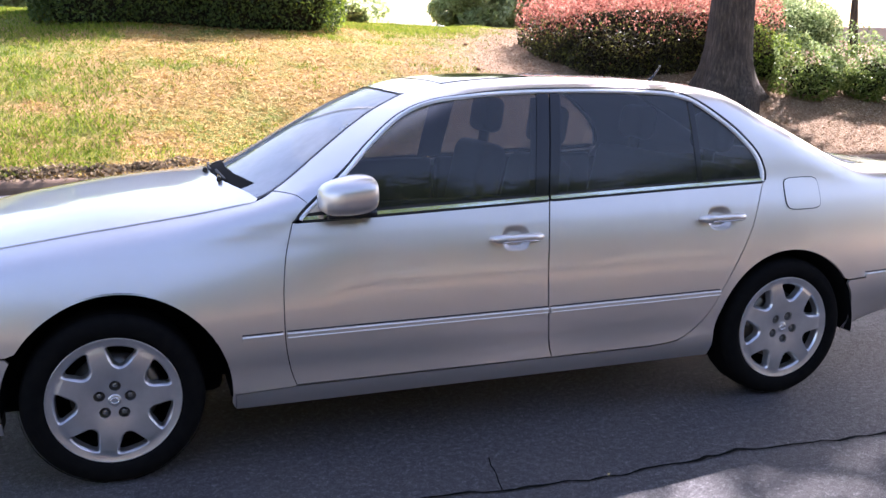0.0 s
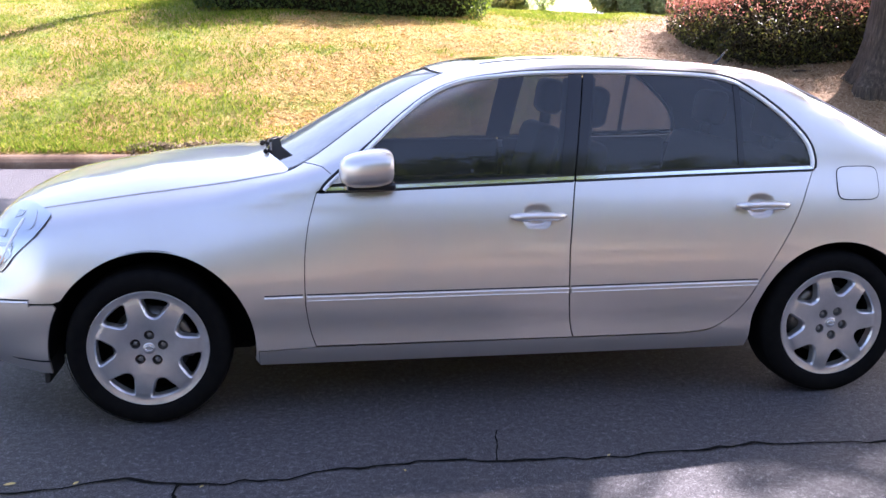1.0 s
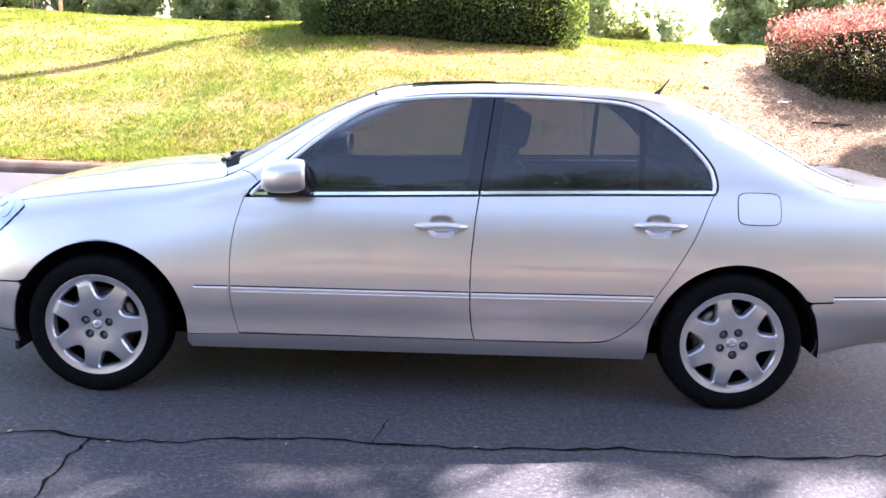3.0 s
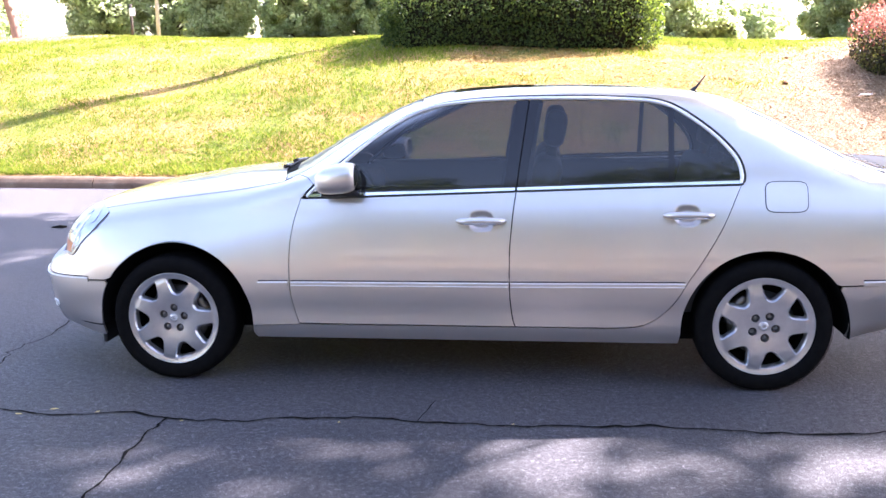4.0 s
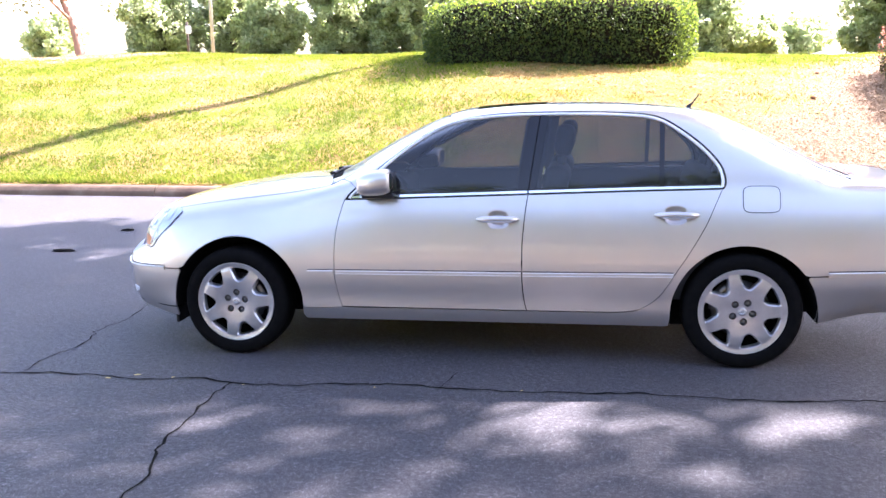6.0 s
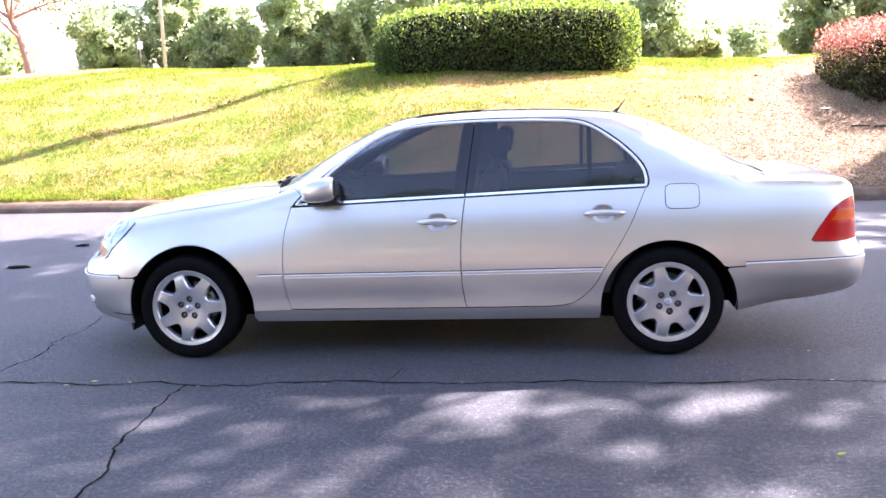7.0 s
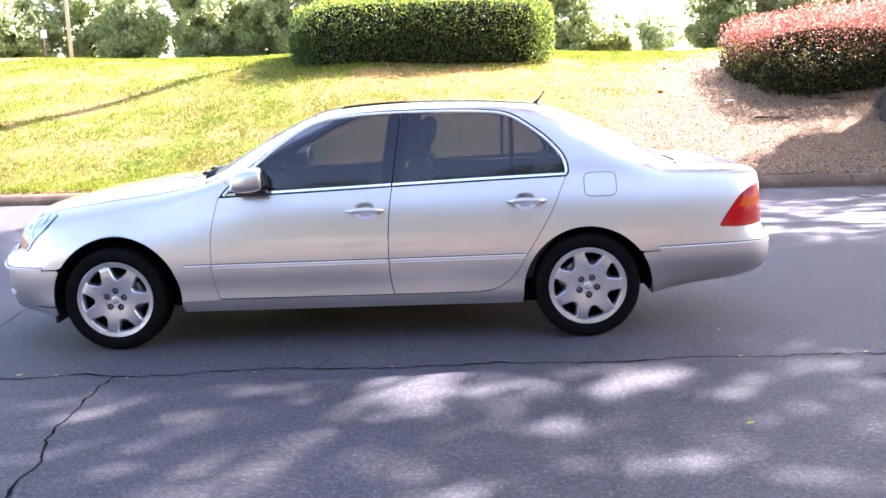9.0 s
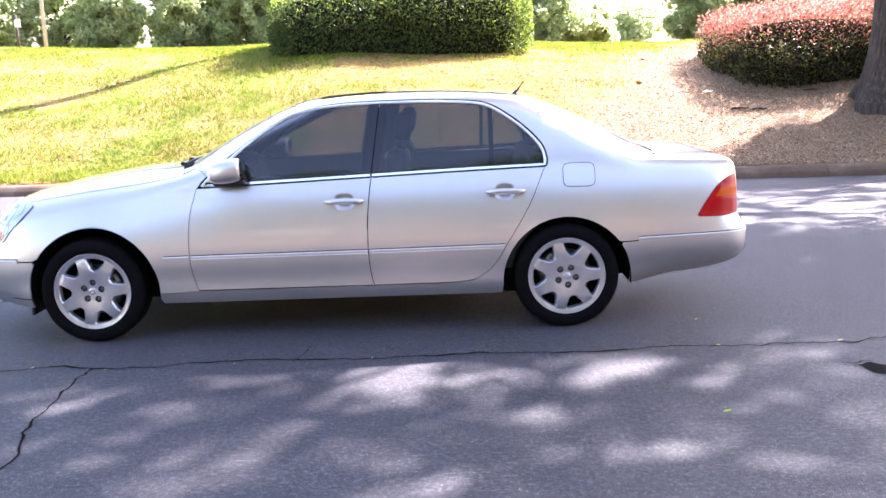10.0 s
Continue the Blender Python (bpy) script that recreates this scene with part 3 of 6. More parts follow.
def shrink(poly, d):
    """The polygon moved inward by d all round."""
    if not d:
        return poly
    area = sum(a[0] * b[1] - b[0] * a[1] for a, b in zip(poly, poly[1:] + poly[:1]))
    sg = 1 if area > 0 else -1
    out = []
    n = len(poly)
    for i in range(n):
        p, c, q = Vector(poly[i - 1]), Vector(poly[i]), Vector(poly[(i + 1) % n])
        e0, e1 = (c - p), (q - c)
        if e0.length < 1e-7 or e1.length < 1e-7:
            out.append((c.x, c.y))
            continue
        e0.normalize(), e1.normalize()
        n0, n1 = Vector((-e0.y, e0.x)) * sg, Vector((-e1.y, e1.x)) * sg
        m = n0 + n1
        k = max(m.length_squared / 2, 0.35)
        m = c + m / k * d
        out.append((m.x, m.y))
    return out


def to_arc(poly, by):
    """Side-view (x, z) or plan (x, y) outlines into (x, arc)."""
    f = arc_at_z if by == "z" else arc_at_y
    return [(x, f(x, v)) for x, v in poly]


X_CUTS = sorted(set([round(v, 3) for v in np.arange(-2.34, 2.6, 0.035)] + [round(v, 4) for v in np.arange(2.48, 2.68, 0.008)] + [round(v, 4) for v in np.arange(-2.33, -2.17, 0.012)]))


def skin(bm, arcs, side=1, inset=0.0, lip=0.012, both=False, cut=0.04, dents=()):
    """Fills an outline given in (x, arc) with a curved sheet on the body's surface, with a folded lip."""
    tmp = bmesh.new()
    vs = [tmp.verts.new((x, s, 0)) for x, s in arcs]
    tmp.faces.new(vs)
    x0, x1 = min(p[0] for p in arcs), max(p[0] for p in arcs)
    s0, s1 = min(p[1] for p in arcs), max(p[1] for p in arcs)
    for x in X_CUTS:
        if x0 + 0.004 < x < x1 - 0.004:
            bmesh.ops.bisect_plane(tmp, geom=tmp.verts[:] + tmp.edges[:] + tmp.faces[:], plane_co=(x, 0, 0), plane_no=(1, 0, 0), dist=1e-5)
    s = math.ceil(s0 / cut) * cut
    while s < s1:
        if s0 + 0.004 < s < s1 - 0.004:
            bmesh.ops.bisect_plane(tmp, geom=tmp.verts[:] + tmp.edges[:] + tmp.faces[:], plane_co=(0, s, 0), plane_no=(0, 1, 0), dist=1e-5)
        s += cut
    for dx, dz, rx, rz, depth in dents:
        mid = arc_at_z(dx, dz)
        for k in range(-16, 17):
            bmesh.ops.bisect_plane(tmp, geom=tmp.verts[:] + tmp.edges[:] + tmp.faces[:], plane_co=(dx + rx * k / 15, 0, 0), plane_no=(1, 0, 0), dist=1e-5)
            if abs(k) < 14:
                bmesh.ops.bisect_plane(tmp, geom=tmp.verts[:] + tmp.edges[:] + tmp.faces[:], plane_co=(0, mid + rz * k / 12, 0), plane_no=(0, 1, 0), dist=1e-5)
    for v in tmp.verts:
        x, s = v.co.x, min(v.co.y, arc_end(v.co.x))
        sink = 0.0
        for dx, dz, rx, rz, depth in dents:
            r = ((abs(x - dx) / rx) ** 3 + (abs(s - arc_at_z(x, dz)) / rz) ** 2.4) ** 0.4
            k = min(max((1.0 - r) / 0.42, 0), 1)
            sink += depth * k * k * (3 - 2 * k)
        v.co = on_body(x, s, inset + sink)
    if both:
        for v in tmp.verts:
            if abs(v.co.y) < 2e-3:
                v.co.y = 0
        g = bmesh.ops.duplicate(tmp, geom=tmp.verts[:] + tmp.edges[:] + tmp.faces[:])["geom"]
        fs = [e for e in g if isinstance(e, bmesh.types.BMFace)]
        for e in g:
            if isinstance(e, bmesh.types.BMVert):
                e.co.y = -e.co.y
        bmesh.ops.reverse_faces(tmp, faces=fs)
        bmesh.ops.remove_doubles(tmp, verts=tmp.verts[:], dist=2e-4)
    elif side < 0:
        for v in tmp.verts:
            v.co.y = -v.co.y
        bmesh.ops.reverse_faces(tmp, faces=tmp.faces[:])
    tmp.normal_update()
    # outward facing
    up = sum((f.normal.y * (1 if f.calc_center_median().y > 0 else -1) + f.normal.z) * f.calc_area() for f in tmp.faces)
    if up < 0:
        bmesh.ops.reverse_faces(tmp, faces=tmp.faces[:])
        tmp.normal_update()
    for f in tmp.faces:
        f.smooth = True
    if lip:
        rim = [e for e in tmp.edges if e.is_boundary]
        nrm = {v: v.normal.copy() for e in rim for v in e.verts}
        back = bmesh.ops.extrude_edge_only(tmp, edges=rim)["geom"]
        old = list(nrm)
        for e in back:
            if isinstance(e, bmesh.types.BMVert):
                o = min(old, key=lambda w: (w.co - e.co).length_squared) if len(old) < 4 else None
                if o is None:
                    for l in e.link_edges:
                        w = l.other_vert(e)
                        if w in nrm:
                            o = w
                            break
                if o is not None:
                    e.co = e.co - nrm[o] * lip
        for e in rim:
            e.smooth = False
    me = bpy.data.meshes.new("tmp")
    tmp.to_mesh(me)
    tmp.free()
    bm.from_mesh(me)
    bpy.data.meshes.remove(me)
    return bm


def panel(name, poly, material, parent, by="z", side=1, gap=0.0028, inset=0.0, lip=0.012, label="", both=False, cut=0.04, dents=()):
    bm = bmesh.new()
    arcs = poly if by == "arc" else to_arc(dense(shrink(poly, gap)), by)
    skin(bm, arcs, side, inset, lip, both, cut, dents)
    return part(name, bm, material, parent, label)


def ribbon(bm, a, b, side, top, foot):
    """A raised, slightly rounded strip between two lines of (x, arc)."""
    rows = []
    for (xa, sa), (xb, sb) in zip(a, b):
        xm, sm = (xa + xb) / 2, (sa + sb) / 2
        pts = [on_body(xa, sa, foot), on_body(xa, sa, top), on_body(xm, sm, top * 1.25), on_body(xb, sb, top), on_body(xb, sb, foot)]
        rows.append([bm.verts.new((p.x, p.y * side, p.z)) for p in pts])
    for r0, r1 in zip(rows, rows[1:]):
        for k in range(4):
            bm.faces.new((r0[k], r0[k + 1], r1[k + 1], r1[k])).smooth = k in (1, 2)
    bm.faces.new(rows[0])
    bm.faces.new(rows[-1])
    bmesh.ops.recalc_face_normals(bm, faces=bm.faces)
    return bm


car = new("sedan")
tagged(car, "silver four-door saloon car parked on grey asphalt", "car")

# side-view lines
BELT = [(-0.80, 0.937), (-0.27, 0.953), (0.278, 0.970), (0.87, 0.988), (1.346, 1.0)]
belt_z = mono([p[0] for p in BELT], [p[1] for p in BELT])
DOOR_A = curve([(-0.785, 0.937), (-0.802, 0.884), (-0.824, 0.797), (-0.838, 0.681), (-0.840, 0.525), (-0.833, 0.442), (-0.818, 0.365), (-0.800, 0.313)])
DOOR_B = curve([(0.285, 0.972), (0.271, 0.878), (0.260, 0.764), (0.254, 0.679), (0.253, 0.536), (0.257, 0.446), (0.268, 0.356), (0.281, 0.311)])
DOOR_C = curve([(1.346, 1.0), (1.312, 0.925), (1.264, 0.816), (1.211, 0.719), (1.143, 0.607), (1.102, 0.546), (1.049, 0.455), (1.001, 0.395), (0.940, 0.348), (0.871, 0.322), (0.76, 0.312)])
FRAME = curve([(-0.765, 0.945), (-0.731, 0.985), (-0.575, 1.115), (-0.432, 1.228), (-0.287, 1.320), (-0.142, 1.374), (0.006, 1.399), (0.154, 1.411), (0.344, 1.416), (0.596, 1.415), (0.80, 1.408), (0.93, 1.398), (1.02, 1.376), (1.107, 1.329), (1.215, 1.250), (1.293, 1.175), (1.339, 1.112), (1.358, 1.044), (1.352, 1.002)], 8)


def arch(cx, cz, r, a0, a1, n=40, squash=1.0):
    return [(cx + r * math.cos(radians(a0 + (a1 - a0) * k / n)), cz + r * squash * math.sin(radians(a0 + (a1 - a0) * k / n))) for k in range(n + 1)]


ARCH_F = arch(-1.443, 0.318, 0.402, 193, -13)
ARCH_R = arch(1.466, 0.302, 0.393, 193, -8)


HOOD_Y = mono([-2.3, -2.15, -2.0, -1.8, -1.6, -1.4, -1.2, -1.0, -0.91], [0.48, 0.58, 0.655, 0.695, 0.705, 0.702, 0.695, 0.702, 0.714])


def hood_y(x):
    return float(HOOD_Y(x))


def screen_y(x):
    return float(np.interp(x, [-0.98, -0.85, -0.72, -0.60, -0.483, -0.37, -0.25, -0.2], [0.725, 0.675, 0.605, 0.54, 0.475, 0.418, 0.382, 0.376]))


def roof_y(x):
    return float(np.interp(x, [-0.21, 0, 0.3, 1.1, 1.38], [0.378, 0.445, 0.49, 0.50, 0.50]))


def rear_y(x):
    return float(np.interp(x, [1.40, 1.6, 1.9, 2.08], [0.45, 0.48, 0.54, 0.58]))


def trunk_y(x):
    return float(np.interp(x, [2.04, 2.3, 2.5, 2.56], [0.655, 0.69, 0.69, 0.66]))


def line_y(f, x0, x1, n=30):
    return [(x0 + (x1 - x0) * k / n, arc_at_y(x0 + (x1 - x0) * k / n, f(x0 + (x1 - x0) * k / n))) for k in range(n + 1)]


def line_mid(x0, x1, n=30):
    return [(x0 + (x1 - x0) * k / n, arc_end(x0 + (x1 - x0) * k / n)) for k in range(n + 1)]


LAMP = curve([(-2.105, 0.69), (-2.085, 0.775), (-2.04, 0.842), (-1.98, 0.872), (-1.90, 0.873), (-1.832, 0.858), (-1.826, 0.838), (-1.872, 0.78), (-1.948, 0.71), (-2.0, 0.648), (-2.05, 0.632), (-2.10, 0.645), (-2.105, 0.69)], 5)[:-1]
TAIL = curve([(2.27, 0.674), (2.325, 0.755), (2.398, 0.842), (2.475, 0.890), (2.53, 0.903)], 6) + [(2.550, 0.72), (2.550, 0.67)] + curve([(2.550, 0.67), (2.42, 0.662), (2.285, 0.666)], 5)[1:]


def low_z(x):
    return float(Z_LOW(x))


def body_side(side):
    far = side < 0
    # front bumper flank: below the crease, ahead of the arch
    nose = [(-2.322, 0.517), (-2.322, float(Z_LOW(-2.322)) + 0.02)]
    low = [(x, low_z(x) + 0.001) for x in np.linspace(-2.31, -1.84, 16)]
    arc_front = sorted([p for p in ARCH_F if p[0] < -1.7 and p[1] < 0.520], key=lambda p: p[1])
    panel("front_bumper_side", nose + low + [p for p in arc_front if p[1] > low_z(-1.84) + 0.01] + [(-1.81, 0.524), (-2.1, 0.522)], PAINT, car, side=side)
    # front wing
    up = [p for p in ARCH_F if (p[1] > 0.525 or p[0] > -1.4 and p[1] > 0.512) and p[0] < -1.0]
    back = [p for p in ARCH_F if p[0] > -1.2 and p[1] < 0.512 and p[1] > 0.235]
    lower = [(-2.32, 0.526), (-2.1, 0.526), (-1.81, 0.528)] + up + back + [(-1.03, 0.236), (-1.03, 0.300), (-0.803, 0.308)]
    rise = DOOR_A[::-1]
    # drop the closing run that dense() adds
    n_close = max(1, int(math.hypot(lower[0][0] - rise[-1][0], lower[0][1] - rise[-1][1]) / 0.025))
    edge = [(x, arc_at_z(x, z)) for x, z in dense(lower + rise)[: -n_close]] + [(rise[-1][0], arc_at_z(*rise[-1]))]
    outer = [(x, arc_at_z(x, z)) for x, z in FRAME]
    base = [(x, arc_at_z(x, float(belt_z(x)) + 0.006)) for x in np.linspace(1.34, -0.74, 60)]
    frame = shrink(outer + base, -0.003)[:len(outer)]
    k0 = next(i for i, p in enumerate(FRAME) if p[1] > 0.992)
    edge += [p for p in frame[1:k0 + 1] if p[1] > edge[-1][1]]
    top = [(-0.833, arc_at_y(-0.833, 0.669)), (-0.87, arc_at_y(-0.87, 0.700)), (-0.895, arc_at_y(-0.895, 0.712))] + line_y(hood_y, -0.91, -2.27)
    wing = edge + top
    bm = bmesh.new()
    skin(bm, shrink(wing, 0.001), side)
    part("front_wing", bm, PAINT, car)
    # doors
    fd = DOOR_A + DOOR_B[::-1] + [(x, float(belt_z(x)) - 0.004) for x in np.linspace(0.27, -0.77, 30)]
    front_door = panel("front_door", fd, PAINT, car, side=side, dents=[(0.117, 0.829, 0.064, 0.052, 0.026)])
    rd = DOOR_B + DOOR_C[::-1] + [(x, float(belt_z(x)) - 0.004) for x in np.linspace(1.33, 0.30, 30)]
    rear_door = panel("rear_door", rd, PAINT, car, side=side, dents=[(1.094, 0.857, 0.064, 0.052, 0.026)])
    # rear quarter with the roof pillar and rail
    back_arch = [p for p in ARCH_R if p[1] > 0.535 or (p[0] < 1.3 and p[1] > 0.26)]
    lower = [(-1.03, 0.297), (-1.03, 0.232), (-0.9, 0.231), (1.04, 0.231), (1.066, 0.232)] + back_arch + [(1.80, 0.532), (2.1, 0.541), (2.52, 0.553), (2.575, 0.555)]
    lower_arc = [(x, arc_at_z(x, z)) for a, b in zip(lower, lower[1:]) for x, z in dense([a, b])[: max(1, int(math.hypot(b[0] - a[0], b[1] - a[1]) / 0.025))]] + [(2.575, arc_at_z(2.575, 0.555))]
    tail = [(2.573, arc_at_z(2.573, 0.60)), (2.565, arc_at_z(2.565, 0.655))]
    lid = line_y(trunk_y, 2.54, 2.05)
    glass = line_y(rear_y, 2.04, 1.42)
    rail = line_y(roof_y, 1.38, -0.205)
    a_post = line_y(screen_y, -0.22, -0.83)
    door_line = [(x, arc_at_z(x, z - 0.003 * (z < 0.33))) for x, z in DOOR_C[1:]] + [(x, arc_at_z(x, 0.308)) for x in np.linspace(0.70, -0.80, 50)] + [(-0.9, arc_at_z(-0.9, 0.303))]
    q = lower_arc + tail + lid + glass + rail + a_post + frame[k0:] + door_line
    bm = bmesh.new()
    skin(bm, shrink(q, 0.001), side)
    part("rear_quarter", bm, PAINT, car, "silver rear wing, sill, roof rail and pillars in one pressing")
    # rear bumper flank
    rb = [(1.806, 0.5285)] + sorted([p for p in ARCH_R if p[0] > 1.7 and 0.26 < p[1] < 0.52], key=lambda p: -p[1]) + [(1.85, 0.262)]
    rb += [(x, low_z(x) + 0.002) for x in np.linspace(1.88, 2.66, 22)] + [(2.667, 0.52), (2.64, 0.549), (2.52, 0.548), (2.1, 0.537)]
    panel("rear_bumper_side", rb, PAINT, car, side=side)
    # window furniture
    outer = [(x, arc_at_z(x, z)) for x, z in FRAME]
    base = [(x, arc_at_z(x, float(belt_z(x)) + 0.006)) for x in np.linspace(1.34, -0.74, 60)]
    full = outer + base
    # bright frame strip, opened along the sill line
    n = len(outer)
    bm = ribbon(bmesh.new(), shrink(full, 0.004)[:n - 1], shrink(full, 0.019)[:n - 1], side, -0.0055, 0.006)
    part("window_surround", bm, BRIGHT, car, "bright chrome window surround")
    bm = ribbon(bmesh.new(), shrink(full, -0.0075)[:n - 2], shrink(full, 0.0045)[:n - 2], side, -0.0045, 0.006)
    part("window_seal", bm, RUBBER, car, "black rubber seal")
    for x0, x1, par in ((-0.745, 0.279, front_door), (0.289, 1.346, rear_door)):
        xs = np.linspace(x0, x1, 40)
        st = [(x, float(belt_z(x)) + 0.003) for x in xs] + [(x, float(belt_z(x)) + 0.017) for x in xs[::-1]]
        panel("waist_strip", st, CHROME, par, side=side, gap=0, inset=-0.006, lip=0.01, label="bright chrome strip under the window")
        st = [(x, float(belt_z(x)) - 0.005) for x in xs] + [(x, float(belt_z(x)) + 0.003) for x in xs[::-1]]
        panel("waist_seal", st, RUBBER, par, side=side, gap=0, inset=-0.001, lip=0.004)

        st = [(x, float(belt_z(x)) + 0.015) for x in xs] + [(x, float(belt_z(x)) + 0.028) for x in xs[::-1]]
        panel("window_wipe", st, RUBBER, par, side=side, gap=0, inset=0.004, lip=0.0, label="black rubber lip along the glass")

    def pane(name, x_front, x_back, par, material, inset, label):
        """The piece of the window opening between two slanting lines."""
        tmp = [(x, s) for x, s in shrink(full, 0.018)]
        b2 = bmesh.new()
        b2.faces.new([b2.verts.new((x, s, 0)) for x, s in tmp])
        for (xa, xb), keep in ((x_front, 1), (x_back, -1)):
            pa, pb = Vector((xa, arc_at_z(xa, 0.98), 0)), Vector((xb, arc_at_z(xb, 1.40), 0))
            d = pb - pa
            no = Vector((d.y, -d.x, 0)).normalized() * keep
            bmesh.ops.bisect_plane(b2, geom=b2.verts[:] + b2.edges[:] + b2.faces[:], plane_co=pa, plane_no=no, dist=1e-5, clear_inner=True)
        f = max(b2.faces, key=lambda f: f.calc_area())
        arcs = [(v.co.x, v.co.y) for v in f.verts]
        b2.free()
        bm = bmesh.new()
        skin(bm, arcs, side, inset, 0.004)
        return part(name, bm, material, par, label)

    pane("side_window", (-2, -2), (0.222, 0.285), front_door, TINT, 0.006, "dark tinted window glass")
    pane("window_post", (0.222, 0.285), (0.281, 0.342), front_door, BLACK, 0.002, "gloss black door post")
    pane("window_post", (0.287, 0.348), (0.325, 0.392), rear_door, BLACK, 0.002, "gloss black door post")
    pane("pillar_trim", (0.205, 0.268), (0.345, 0.41), car, TRIM_IN, 0.03, "dark inner lining of the door pillar")
    pane("side_window", (0.325, 0.392), (1.008, 1.010), rear_door, TINT, 0.006, "dark tinted window glass")
    pane("window_divider", (1.008, 1.010), (1.034, 1.036), rear_door, BLACK, 0.002, "thin black divider")
    pane("quarter_window", (1.034, 1.036), (3, 3), rear_door, TINT, 0.006, "dark tinted window glass")
    # protective side mouldings with a bright edge
    for par, pts in ((front_door, [(-0.832, 0.521), (0.249, 0.524)]), (rear_door, [(0.260, 0.524), (1.085, 0.530)]), (car, [(-1.0, 0.519), (-0.848, 0.521)]), (car, [(1.90, 0.544), (2.585, 0.556)]), (car, [(-2.305, 0.523), (-1.90, 0.528)])):
        (x0, z0), (x1, z1) = pts
        xs = np.linspace(x0, x1, 40)
        zz = z0 + (z1 - z0) * (xs - x0) / (x1 - x0)
        st = [(x, z - 0.0125) for x, z in zip(xs, zz)] + [(x, z + 0.0125) for x, z in zip(xs[::-1], zz[::-1])]
        mould = panel("side_moulding", st, PAINT, par, side=side, gap=0, inset=-0.009, lip=0.012, label="silver rub strip" if par is not car else "silver rub strip on the wing or bumper")
        bright = (-0.0085, 0.0075) if par is not car else (0.0075,)
        for dz in bright:
            bm = bmesh.new()
            line = [on_body(x, arc_at_z(x, z + dz), -0.0098) for x, z in zip(xs, zz)]
            tube(bm, [(q.x, q.y * side, q.z) for q in line], [0.0034 if par is car else 0.0026 if dz > 0 else 0.0018] * len(line), 8)
            part("bright_edge", bm, BRIGHT, mould, "thin bright line")
        # thin dark strip painting the shadow line along the moulding's upper edge
        st = [(x, z + 0.012) for x, z in zip(xs, zz)] + [(x, z + 0.017) for x, z in zip(xs[::-1], zz[::-1])]
        panel("shadow_line", st, RUBBER, mould, side=side, gap=0, inset=-0.0015, lip=0.002)
    # filler flap: a rounded panel in a thin groove
    fl = [(1.548 + 0.099 * math.copysign(abs(math.cos(a)) ** 0.42, math.cos(a)), 0.943 + 0.072 * math.copysign(abs(math.sin(a)) ** 0.42, math.sin(a))) for a in np.linspace(0, 2 * math.pi, 49)[:-1]]
    if not far:
        rim_arc = to_arc(dense(fl), "z")
        bm = bmesh.new()
        skin(bm, rim_arc, side, -0.0012, 0.0)
        part("fuel_flap_seal", bm, RUBBER, car, "thin dark groove round the filler flap")
        bm = bmesh.new()
        skin(bm, shrink(rim_arc, 0.0042), side, -0.0035, 0.003)
        part("fuel_flap", bm, PAINT, car, "rounded silver filler flap")
    # head and tail lamps
    arcs = to_arc(dense(LAMP), "z")
    bm = bmesh.new()
    skin(bm, arcs, side, -0.003, 0.0)
    part("headlight_seal", bm, RUBBER, car)
    bm = bmesh.new()
    skin(bm, shrink(arcs, 0.001), side, -0.0055, 0.0)
    lamp = part("headlight", bm, LAMP_IN, car, "clear headlight with a small amber corner")
    lz = lambda pts: to_arc(dense(pts), "z")
    bm = bmesh.new()
    skin(bm, lz([(-2.085, 0.648), (-2.022, 0.652), (-1.985, 0.697), (-2.085, 0.712)]), side, -0.0085, 0.002)
    part("indicator", bm, PALE_AMBER, lamp, "pale amber indicator behind the lens")
    for pts in ([(-2.04, 0.765), (-1.995, 0.77), (-1.985, 0.795), (-2.035, 0.79)], [(-2.015, 0.735), (-1.965, 0.742), (-1.955, 0.755), (-2.01, 0.75)], [(-1.975, 0.83), (-1.945, 0.838), (-1.94, 0.852), (-1.97, 0.85)]):
        bm = bmesh.new()
        skin(bm, lz(pts), side, -0.0085, 0.002)
        part("lamp_shutter", bm, SHUTTER, lamp, "grey facet inside the lamp")
    bm = ribbon(bmesh.new(), lz([(-2.022, 0.662), (-1.925, 0.855)])[:8], lz([(-2.012, 0.660), (-1.913, 0.855)])[:8], side, -0.0088, -0.004)
    part("lamp_divider", bm, BRIGHT, lamp, "bright slanting rib inside the lamp")
    for pts in ([(-2.0, 0.668), (-1.97, 0.70), (-1.955, 0.745), (-1.975, 0.735)], [(-2.07, 0.735), (-2.03, 0.742), (-2.02, 0.76), (-2.065, 0.755)]):
        bm = bmesh.new()
        skin(bm, lz(pts), side, -0.0085, 0.002)
        part("lamp_facet", bm, SHUTTER, lamp, "grey facet inside the lamp")
    for cx, cz, r in ((-1.98, 0.715, 0.022), (-1.90, 0.832, 0.03)):
        ring = [(cx + r * 0.8 * math.cos(a), cz + r * math.sin(a)) for a in np.linspace(0, 2 * math.pi, 25)[:-1]]
        bm = bmesh.new()
        skin(bm, to_arc(ring, "z"), side, -0.0085, 0.002)
        part("lamp_bowl", bm, LAMP_IN, lamp, "round lamp bowl")
    bm = bmesh.new()
    skin(bm, shrink(arcs, 0.003), side, -0.010, 0.002)
    part("headlight_lens", bm, LENS, lamp, "clear lens").visible_shadow = False
    arcs = to_arc(dense(TAIL), "z")
    bm = bmesh.new()
    skin(bm, arcs, side, -0.004, 0.004)
    bm2 = bmesh.new()
    skin(bm2, shrink(arcs, -0.0035), side, -0.0022, 0.0)
